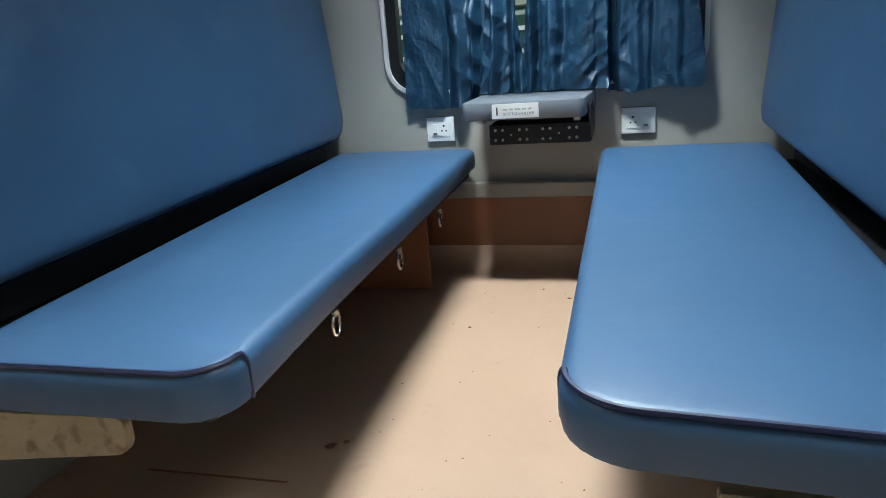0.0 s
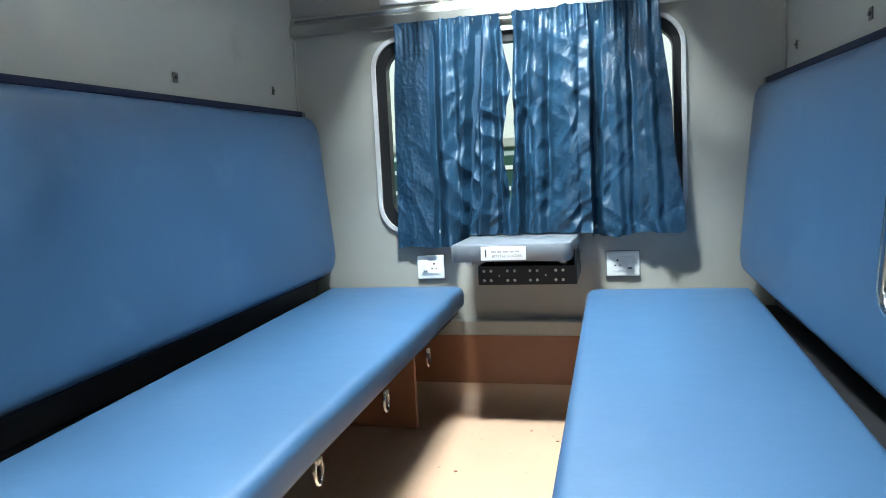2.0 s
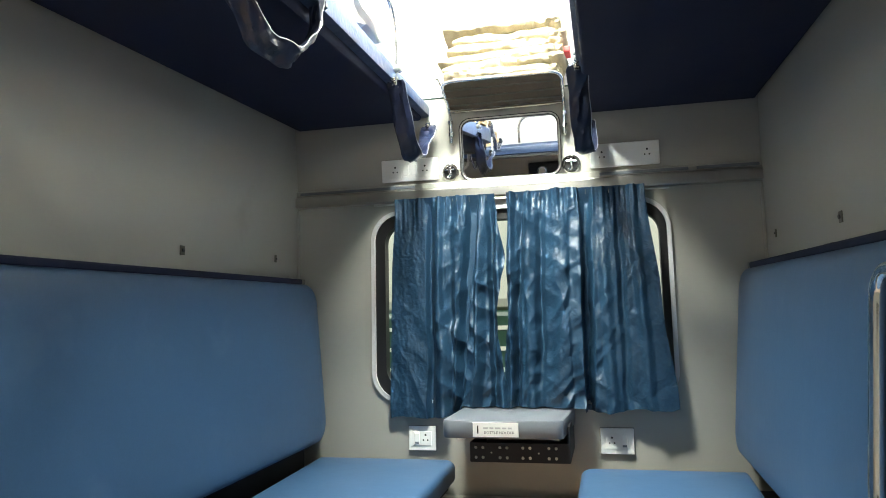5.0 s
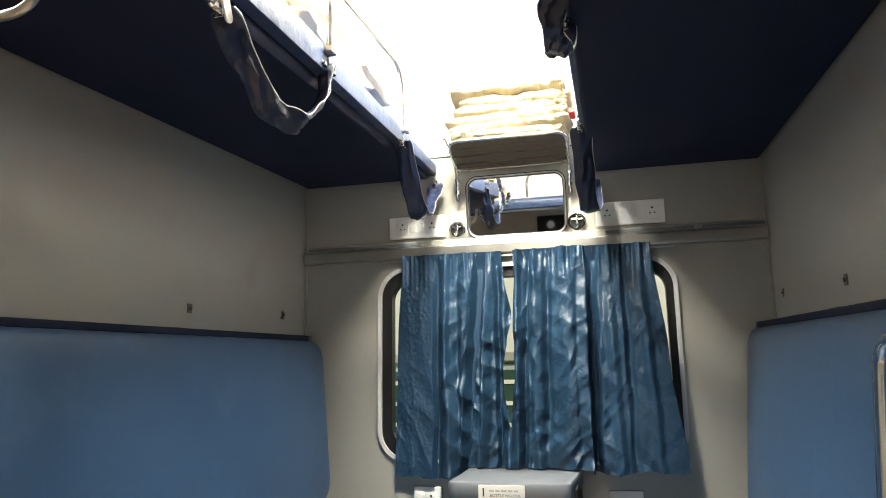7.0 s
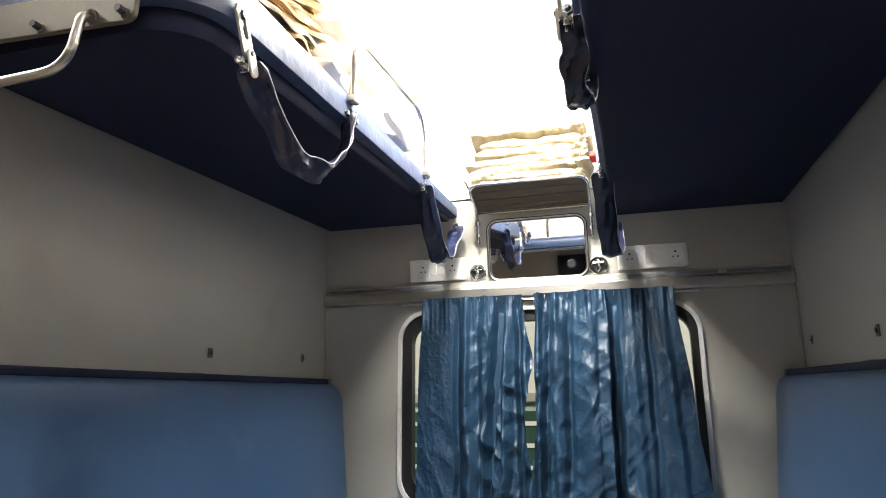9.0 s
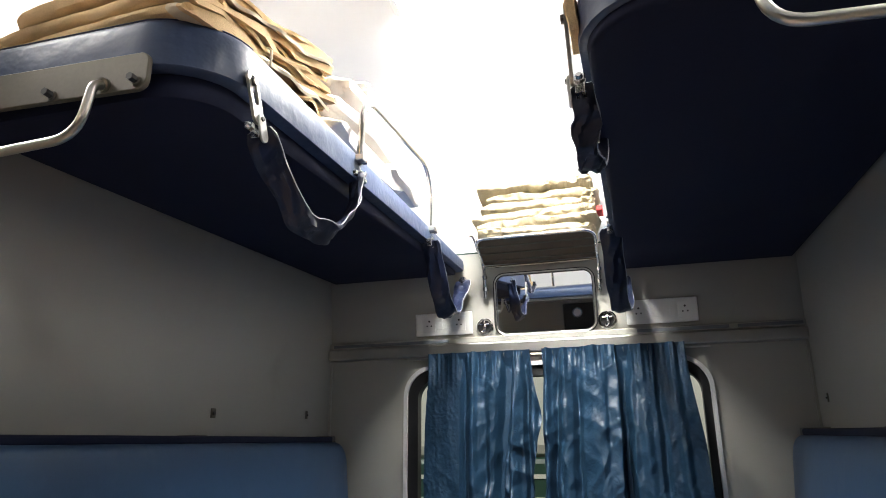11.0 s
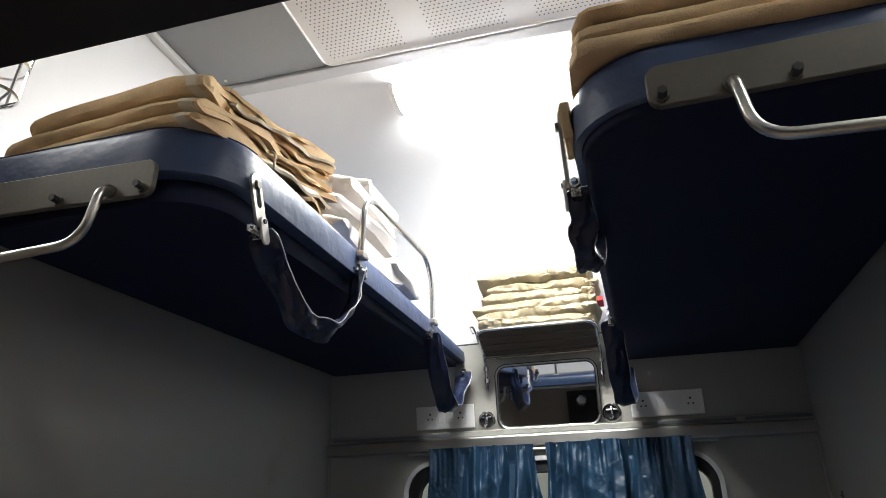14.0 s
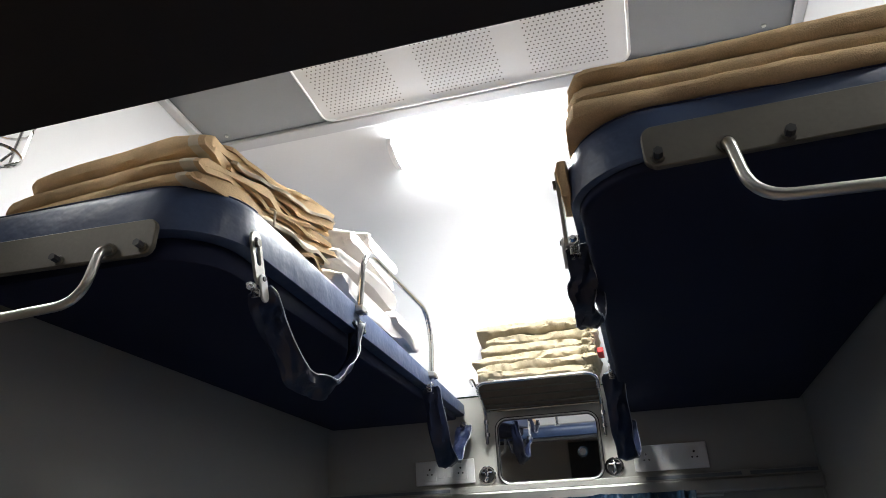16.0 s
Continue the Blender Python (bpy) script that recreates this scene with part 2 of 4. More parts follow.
def tube(path, r, bm=None, n=10, closed=False, flat=1.0):
    """A round bar along a list of points."""
    bm = bm or bmesh.new()
    pts = [Vector(p) for p in path]
    k = len(pts)
    rings = []
    up = Vector((0.13, 0.21, 0.97))
    for i, p in enumerate(pts):
        if closed:
            d = pts[(i + 1) % k] - pts[i - 1]
        else:
            d = pts[min(i + 1, k - 1)] - pts[max(i - 1, 0)]
        d.normalize()
        a = d.cross(up)
        if a.length < 1e-3:
            a = d.cross(Vector((1, 0, 0)))
        a.normalize()
        b = d.cross(a).normalized()
        up = b if b.dot(up) > 0 else -b
        a = d.cross(up).normalized()
        rings.append([bm.verts.new(p + a * r * math.cos(q) * flat + up * r * math.sin(q)) for q in [2 * math.pi * j / n for j in range(n)]])
    for i in range(k if closed else k - 1):
        ra, rb = rings[i], rings[(i + 1) % k]
        for j in range(n):
            bm.faces.new((ra[j], ra[(j + 1) % n], rb[(j + 1) % n], rb[j]))
    if not closed:
        bm.faces.new(rings[0][::-1])
        bm.faces.new(rings[-1])
    return bm


def bend(corners, r, n=6):
    """A polyline with its inner corners rounded, for bent bars."""
    pts = [Vector(c) for c in corners]
    out = [pts[0]]
    for i in range(1, len(pts) - 1):
        p, u, v = pts[i], (pts[i - 1] - pts[i]), (pts[i + 1] - pts[i])
        t = min(r, u.length * 0.49, v.length * 0.49)
        s, e = p + u.normalized() * t, p + v.normalized() * t
        for j in range(n + 1):
            w = j / n
            out.append(s * (1 - w) ** 2 + p * 2 * w * (1 - w) + e * w ** 2)
    out.append(pts[-1])
    return out


def holed(outer, hole, h0, h1, to3d):
    """A plate with one opening through it."""
    bm = bmesh.new()
    loops = []
    for pts in (outer, hole):
        vs = [bm.verts.new(to3d(p.x, p.y, h0)) for p in pts]
        loops.append([bm.edges.new((vs[i], vs[(i + 1) % len(vs)])) for i in range(len(vs))])
    bmesh.ops.triangle_fill(bm, edges=bm.edges[:], use_beauty=True)
    a, b = Vector(to3d(0, 0, h0)), Vector(to3d(0, 0, h1))
    res = bmesh.ops.extrude_face_region(bm, geom=bm.faces[:])
    bmesh.ops.translate(bm, vec=b - a, verts=[g for g in res["geom"] if isinstance(g, bmesh.types.BMVert)])
    return bm


def rect(x0, x1, y0, y1):
    return [Vector((x0, y0)), Vector((x1, y0)), Vector((x1, y1)), Vector((x0, y1))]


XZ = lambda a, b, h: (a, -h, b)          # an outline on the window wall, h towards the bay
YZL = lambda a, b, h: (-0.96 + h, a, b)  # an outline on the partition at x = -0.96
YZR = lambda a, b, h: (0.94 - h, a, b)   # an outline on the partition at x = 0.94

# ---------------- large structure ----------------
XL, XR, ZC = -0.96, 0.94, 2.615
structure("floor", box(-3.2, 3.2, -3.3, 0.06, -0.06, 0.0), FLOOR, "tan vinyl train floor with scuffs", "floor")
win_hole = rounded(rect(-0.604, 0.584, 0.718, 1.487), 0.11, 8)
structure("wall_window", holed(rect(-3.2, 3.2, 0.0, 1.60), win_hole, 0.0, -0.08, XZ), WALL, "grey laminate side wall of a railway coach", "wall")
LEAN_UP = 7.0
tilt_up = Matrix.Translation((0, 0, 1.60)) @ Matrix.Rotation(radians(LEAN_UP), 4, 'X') @ Matrix.Translation((0, 0, -1.60))


def lean(x, y, z):
    """A place on the upper wall panel, which leans into the coach."""
    return tilt_up @ Vector((x, y, z))


bm = box(XL, XR, 0.0, 0.03, 1.60, 1.965)
bm.transform(tilt_up)
structure("wall_upper_panel", bm, WALL, "grey upper wall panel leaning in above the window", "wall")
# the white cove between wall and ceiling
prof = [Vector((-0.05, 1.967)), Vector((-0.07, 2.15)), Vector((-0.11, 2.3)), Vector((-0.19, 2.44)), Vector((-0.32, 2.55)), Vector((-0.5, 2.605)), Vector((-1.12, ZC))]
bm = bmesh.new()
va = [[bm.verts.new((x, p.x, p.y)) for p in prof] for x in (XL, XR)]
vb = [[bm.verts.new((x, p.x + 0.02, p.y + 0.05)) for p in prof] for x in (XL, XR)]
for i in range(len(prof) - 1):
    bm.faces.new((va[0][i], va[1][i], va[1][i + 1], va[0][i + 1]))
    bm.faces.new((vb[0][i], vb[0][i + 1], vb[1][i + 1], vb[1][i]))
bm.faces.new((va[0][0], vb[0][0], vb[1][0], va[1][0]))
bm.faces.new((va[0][-1], va[1][-1], vb[1][-1], vb[0][-1]))
structure("ceiling_cove", bm, WHITE, "glossy white curved ceiling panel over the bay", "ceiling", smooth=True)
structure("ceiling_side", box(-3.2, 3.2, -3.3, -2.28, ZC - 0.005, ZC + 0.06), WHITE, "white ceiling panel above the side berth", "ceiling")
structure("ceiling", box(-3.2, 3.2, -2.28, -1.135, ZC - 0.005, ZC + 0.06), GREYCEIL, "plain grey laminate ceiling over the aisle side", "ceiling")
structure("ceiling_lip", box(XL, XR, -1.163, -1.112, ZC - 0.020, ZC - 0.0055, 0.004), LIP, "pale grey strip between the ceiling panels", "trim")
structure("wall_partition_west", box(XL - 0.04, XL, -1.96, 0.0, 0.0, 1.90), WALL, "grey laminate partition behind the berths", "wall")
structure("wall_partition_east", box(XR, XR + 0.04, -1.96, 0.0, 0.0, 1.90), WALL, "grey laminate partition behind the berths", "wall")
structure("wall_upper_west", box(XL - 0.04, XL, -1.96, 0.0, 1.90, ZC - 0.01), WHITE, "white upper partition above the berth", "wall")
structure("wall_upper_east", box(XR, XR + 0.04, -1.96, 0.0, 1.90, ZC - 0.01), WHITE, "white upper partition above the berth", "wall")
structure("wall_aisle_upper", box(-3.2, 3.2, -3.30, -3.25, 1.80, 2.7), WHITE, "white upper wall above the side berth", "wall")
structure("wall_aisle_side", box(-3.2, 3.2, -3.30, -3.25, 0.0, 1.80), WALL, "grey laminate wall on the far side of the aisle", "wall")
structure("wall_end_west", box(-3.26, -3.2, -3.3, 0.06, 0.0, 2.7), WALL, "plain grey end wall", "wall")
structure("wall_end_east", box(3.2, 3.26, -3.3, 0.06, 0.0, 2.7), WALL, "plain grey end wall", "wall")
# the neighbouring bays, closed the same way
for nm, x0, x1 in (("west", -3.2, XL - 0.04), ("east", XR + 0.04, 3.2)):
    structure("ceiling_bay_" + nm, box(x0, x1, -1.135, 0.06, ZC - 0.005, ZC + 0.06), WHITE, "white ceiling of the neighbouring bay", "ceiling")
    structure("wall_bay_" + nm, box(x0, x1, 0.0, 0.06, 1.60, ZC - 0.006), WALL, "grey upper wall of the neighbouring bay", "wall")
structure("roof_shell", box(-3.26, 3.26, -3.36, 0.14, 2.72, 2.78), STEEL, "metal roof of the railway coach", "roof")
structure("wall_shell", box(-3.26, 3.26, 0.09, 0.13, 1.52, 2.715), GREEN, "painted outer side of the railway coach", "wall")
# brown skirting and the grey ledge below the window
structure("baseboard", box(XL, XR, -0.04, 0.0, 0.0, 0.285, 0.003), BROWN, "brown vinyl skirting under the window", "baseboard")
bm = bmesh.new()
cv = [(-0.135, 0.001), (-0.11, 0.004), (-0.085, 0.014), (-0.062, 0.033), (-0.048, 0.058), (-0.043, 0.085), (-0.039, 0.085), (-0.039, 0.001)]
for xx in (XL + 0.001, XR - 0.001):
    bm.faces.new([bm.verts.new((xx, a, b)) for a, b in cv])
vs = list(bm.verts)
for i in range(8):
    j = (i + 1) % 8
    bm.faces.new((vs[i], vs[j], vs[8 + j], vs[8 + i]))
structure("floor_cove", bm, FLOOR, "tan vinyl coved up to the skirting", "floor", smooth=True)
structure("trim_ledge", box(XL, XR, -0.05, 0.0, 0.285, 0.345, 0.006), WALL, "grey ledge strip above the skirting", "trim")
for x0, x1, nm in ((XL, XL + 0.01, "corner_trim"), (XR - 0.01, XR, "corner_trim")):
    structure(nm, box(x0, x1, -0.012, -0.0, 0.345, 1.53, 0.003), WALL, "narrow corner strip of grey laminate", "trim")
for x0, x1 in ((XL, XL + 0.03), (XR - 0.03, XR)):
    structure("ceiling_trim", box(x0, x1, -1.96, -1.137, ZC - 0.022, ZC - 0.006, 0.004), WHITE, "white angle strip between partition and ceiling", "trim")

# ---------------- lamp ----------------


def bay_lamp():
    t = thing("ceiling_lamp", "lit white tube lamp with a milky diffuser", "ceiling lamp", at=(-0.08, -0.93, ZC - 0.01))
    bow = [(math.cos(math.pi * k / 14), math.sin(math.pi * k / 14)) for k in range(15)]

    def half_round(xs, r, depth):
        rings = [([Vector((-0.93 + (r - e) * c, ZC - 0.003 - (depth - e * 0.5) * q)) for c, q in bow], x) for x, e in xs]
        return loft(rings, lambda a, b, h: (h, a, b))
    part("diffuser", half_round([(-0.33, 0.0), (0.175, 0.0)], 0.08, 0.05), LAMPGLOW, t, "glowing milky diffuser", True)
    part("end_cap", half_round([(-0.3305, 0.0), (-0.337, -0.003), (-0.352, 0.004)], 0.082, 0.054), VENTWHITE, t, "white plastic end cap", True)
    return t


bay_lamp()
AISLEGLOW = glow("aisle_lamp_diffuser", (1.0, 0.97, 0.9), AISLE_POWER)


def aisle_lamp(x):
    t = thing("aisle_lamp", "lit white ceiling lamp over the aisle", "ceiling lamp", "aisle lamps", at=(x, -2.1, ZC - 0.01))
    part("base", box(x - 0.33, x + 0.33, -2.19, -2.01, ZC - 0.03, ZC - 0.006, 0.005), PLASTIC, t, "white lamp base")
    pts = rounded(rect(x - 0.31, x + 0.31, -2.175, -2.025), 0.02, 4)
    part("diffuser", loft([(pts, 0), (inset(pts, 0.004), -0.03), (inset(pts, 0.02), -0.04)], lambda a, b, h: (a, b, ZC - 0.031 + h)), AISLEGLOW, t, "glowing milky diffuser", True)
    return t


for x in (-1.4, 1.4):
    aisle_lamp(x)

# ---------------- berths ----------------


def lower_berth(side):
    left = side < 0
    t = thing("lower_berth", "blue vinyl padded lower berth with dark piping", "berth", "lower berths", at=(side * 0.6, -1.0, 0))
    if left:
        corners = [(-0.69, -2.018), (-0.205, -2.018), (-0.225, -1.6), (-0.262, -0.03), (-0.85, -0.03)]
        rad = [0.02, 0.075, 0.6, 0.06, 0.02]
    else:
        corners = [(0.69, -2.08), (0.80, -0.13), (0.225, -0.13), (0.222, -2.035)]
        rad = [0.02, 0.02, 0.06, 0.105]
    pts = shrunk(corners, rad, 0)
    part("cushion", cushion(corners, rad, 0.41, 0.488, soft=0.024), VINYL, t, "", True)
    pan = rounded([Vector((XL + 0.003 if left else XR - 0.003, -1.95)), Vector((side * 0.27, -1.95)), Vector((side * 0.29, -0.06)), Vector((XL + 0.003 if left else XR - 0.003, -0.06))], 0.02, 3)
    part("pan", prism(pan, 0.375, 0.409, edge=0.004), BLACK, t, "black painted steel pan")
    # piping round the end of the pad
    top = inset(pts, 0.008)
    near = [p for p in top if p.y < (-1.9 if left else -1.92)]
    near.sort(key=lambda p: p.x * side, reverse=True)
    path = [(p.x, p.y, 0.486) for p in near]
    last = near[-1]
    out = side * -0.006
    path += [(last.x + out, last.y + 0.006, 0.474), (last.x + out, last.y + 0.006, 0.445), (last.x + out * 0.9, last.y + 0.006, 0.415)]
    part("piping", tube(bend(path, 0.006, 2), 0.0043, n=6), PIPING, t, "dark navy piping", True)
    # added black board: stands in for the shade in the gap behind the pad
    part("gap_shade_board", box(*sorted((side * 0.95, side * 0.90)) if left else (0.89, 0.935), -1.95, -0.06, 0.412, 0.56, 0.004), BLACK, t, "black board added to darken the gap behind the pad")
    # carrying plate under the end
    xa, xb = (-0.955, -0.475) if left else (0.42, 0.935)
    plate = rounded([Vector((xa, 0.215)), Vector((xb, 0.275 if left else 0.2)), Vector((xb, 0.345 if left else 0.292)), Vector((xa, 0.33 if left else 0.295))], [0.004, 0.03, 0.02, 0.004], 5)
    part("support_plate", prism(plate, 1.88, 1.90, XZ, 0.002), BOARD, t, "stained beige steel plate")
    # the locker board far under the berth
    part("end_board", box(*((-0.95, -0.40) if left else (0.40, 0.93)), -0.36, -0.34, 0.004, 0.372, 0.003), BROWN, t, "brown laminate board")
    for y in (-1.5, -1.06, -0.62):
        ring = [(side * 0.272, y + 0.018 * math.cos(a), 0.345 + 0.026 * math.sin(a)) for a in [2 * math.pi * j / 18 for j in range(18)]]
        part("luggage_ring", tube(ring, 0.0035, n=7, closed=True), CHROME, t, "chrome luggage ring", True)
        part("ring_plate", box(*sorted((side * 0.268, side * 0.276)), y - 0.012, y + 0.012, 0.362, 0.375, 0.002), STEEL, t)
    return t


def backrest(side):
    left = side < 0
    t = thing("folded_middle_berth", "blue vinyl middle berth folded down as a backrest", "berth", "folded middle berths", at=(side * 0.88, -1.0, 0.9))
    low = 0.554 if left else 0.538
    corners, rad = [(-1.97, low), (-0.03, low), (-0.05, 1.198), (-1.97, 1.198)], [0.1, 0.09, 0.085, 0.1]
    to3 = YZL if left else YZR
    lo, hi = (0.158, 0.113) if left else (0.172, 0.118)
    tilt = 0.027 if left else 0.037

    def slant(a, b, h):
        f = (b - 0.55) / 0.65
        return to3(a, b + tilt * (a + 0.1), h + lo + (hi - lo) * f)
    part("cushion", cushion(corners, rad, -0.055, 0.0, slant, 0.03, 0.008), VINYL, t, "", True)
    pp = rounded([Vector((-1.975, 0.535)), Vector((-0.028, 0.535)), Vector((-0.035, 1.208)), Vector((-1.975, 1.208))], 0.08, 6)
    part("pan", prism(pp, -0.078, -0.056, slant, 0.003), PAN, t, "dark navy steel pan")
    shear = Matrix.Identity(4)
    shear[2][1] = tilt + 0.001
    shear[2][3] = 0.003
    part("top_rail", box(*sorted((side * 0.955 if left else 0.935, side * (0.865 if left else 0.84))), -1.94, -0.16, 1.196, 1.218, 0.006), PAN, t, "dark hinge rail", matrix=shear)
    for y in (-0.11, -1.0, -1.85):
        part("hinge", box(*sorted((XL + 0.004, XL + 0.07) if left else (XR - 0.09, XR - 0.004)), y - 0.03, y + 0.03, 1.19, 1.221, 0.004), PAINTSTEEL, t, "painted steel hinge", matrix=shear)
    if not left:
        bar = bend([slant(-1.88, 1.14, -0.02), slant(-1.86, 1.14, 0.03), slant(-1.465, 1.14, 0.03), slant(-1.465, 0.72, 0.03), slant(-1.86, 0.72, 0.03), slant(-1.88, 0.72, -0.02)], 0.06)
        part("handle", tube(bar, 0.014, n=12), CHROME, t, "chrome grab handle", True)
    return t


def upper_berth(side):
    left = side < 0
    t = thing("upper_berth", "dark navy upper berth with blue vinyl edge", "berth", "upper berths", at=(side * 0.65, -1.0, 1.85))
    xe = -0.345 if left else 0.285
    xw = XL + 0.002 if left else XR - 0.002
    z_far, z_near = (1.872, 1.748) if left else (1.845, 1.755)
    # height of the pad's lower and upper edge at the aisle end, and their rise towards the window
    lo, lo_rise, hi, hi_rise = (1.796, 0.05, 1.902, 0.02) if left else (1.772, 0.05, 1.872, 0.035)

    def slope(a, b, h):
        return (a, b, z_far + (z_near - z_far) * (-b / 1.9) + h)

    def pad(a, b, h):
        z0, z1 = lo + lo_rise * (b + 1.89), hi + hi_rise * (b + 1.89)
        return (a, b, z0 + (z1 - z0) * h)

    def rim(a, b, h):
        z0 = slope(a, b, 0)[2]
        return (a, b, z0 + (pad(a, b, 0.08)[2] - z0) * h)
    pts = [(xw, -1.887), (xe, -1.887), (xe, -0.035), (xw, -0.035)]
    prs = [0.004, 0.152, 0.03, 0.004]
    back = 0.030 if left else 0.010
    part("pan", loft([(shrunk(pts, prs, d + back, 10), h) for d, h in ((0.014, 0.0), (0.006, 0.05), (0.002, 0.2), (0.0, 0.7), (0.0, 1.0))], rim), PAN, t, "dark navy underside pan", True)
    pc, pr = [(xw, -1.889), (xe + 0.004 * -side, -1.889), (xe + 0.004 * -side, -0.032), (xw, -0.032)], [0.004, 0.154, 0.034, 0.004]
    ring = lambda d: shrunk(pc, pr, d, 10)
    rings = [(ring(0.006), 0.0), (ring(0.001), 0.03), (ring(0.0), 0.12), (ring(0.0), 0.5), (ring(0.002), 0.80)]
    rings += [(ring(0.003 + 0.014 * (1 - math.cos(a))), 0.82 + 0.15 * math.sin(a)) for a in (0.3, 0.7, 1.1, 1.57)]
    rings += [(ring(0.05), 0.985), (ring(0.13), 1.0)]
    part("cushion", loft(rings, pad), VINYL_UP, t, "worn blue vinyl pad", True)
    seam = [p for p in ring(0.010) if p.y < -1.6]
    part("piping", tube([pad(p.x, p.y, 0.955) for p in seam], 0.0028, n=6), PIPING, t, "dark navy piping", True)
    # bracket and foot step at the aisle end
    xi = -0.446 if left else 0.405
    z0 = 1.738 if left else 1.742
    plate = rounded([Vector((xi, z0)), Vector((xw, z0 + 0.012)), Vector((xw, z0 + 0.086)), Vector((xi, z0 + 0.074))], [0.02, 0.002, 0.002, 0.02], 5)
    part("end_bracket", prism(plate, 1.891, 1.903, XZ, 0.002), PAINTSTEEL, t, "worn steel end bracket")
    xs = -0.532 if left else 0.52
    far_x = XL + 0.02 if left else XR - 0.02
    bar = bend([(xs, -1.90, z0 + 0.018), (xs, -1.928, z0 + 0.008), (xs + side * 0.012, -1.935, z0 - 0.095), (far_x - side * 0.09, -1.94, z0 - 0.111), (far_x - side * 0.07, -1.935, z0 + 0.01), (far_x - side * 0.07, -1.90, z0 + 0.035)], 0.05, 7)
    part("foot_step", tube(bar, 0.0088, n=12), STEEL, t, "steel foot step bar", True)
    part("step_collar", cyl((xs, -1.903, z0 + 0.018), (xs, -1.911, z0 + 0.016), 0.013, n=16), PAINTSTEEL, t, "round weld collar")
    for x in (xi + side * 0.02, xi + side * 0.2, xi + side * 0.40):
        bolt = part("bolt", cyl((x, -1.903, z0 + 0.016), (x, -1.908, z0 + 0.016), 0.010, n=14), PAINTSTEEL, t, "dull steel washer and bolt")
        part("bolt_head", cyl((x, -1.908, z0 + 0.016), (x, -1.922, z0 + 0.016), 0.0075, n=6), DARK, bolt, "dark hexagon head")
    return t


lower_berth(-1), lower_berth(1)
backrest(-1), backrest(1)
upper_berth(-1), upper_berth(1)


def side_upper_berth():
    t = thing("side_upper_berth", "blue side upper berth across the aisle, dark underneath", "berth", at=(0, -2.7, 1.75))
    pts = rounded(rect(-0.95, 0.95, -3.2, -2.288), [0.003, 0.003, 0.1, 0.1], 6)
    part("pan", prism(pts, 1.69, 1.715, edge=0.005), BLACK, t, "dark underside pan")
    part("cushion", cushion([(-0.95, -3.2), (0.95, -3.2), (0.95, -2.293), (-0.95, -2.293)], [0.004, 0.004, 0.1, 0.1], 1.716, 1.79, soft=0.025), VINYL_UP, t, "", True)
    return t


side_upper_berth()

# ---------------- window, curtain ----------------


def window():
    t = thing("window_1", "sealed coach window with rounded black gasket", "window", at=(0, 0.03, 1.1), kind="structure")
    o = rounded(rect(-0.620, 0.600, 0.703, 1.503), 0.125, 8)
    part("window_frame", holed(o, win_hole, 0.0, 0.012, XZ), WHITE, t, "white moulded window frame")
    i = rounded(rect(-0.562, 0.556, 0.765, 1.445), 0.08, 8)
    part("gasket", holed(win_hole, i, -0.05, -0.002, XZ), GASKET, t, "black rubber gasket")
    p = part("pane", prism(inset(i, 0.002), -0.035, -0.03, XZ), glass_mat, t, "clear glass pane")
    p.visible_shadow = False
    return t


window()


def along(stops, z):
    """The value at height z between (height, value) stops, from the top down."""
    for (za, a), (zb, b) in zip(stops, stops[1:]):
        if z >= zb:
            w = min(1.0, max(0.0, (za - z) / (za - zb)))
            return a + (b - a) * w * w * (3 - 2 * w)
    return stops[-1][1]


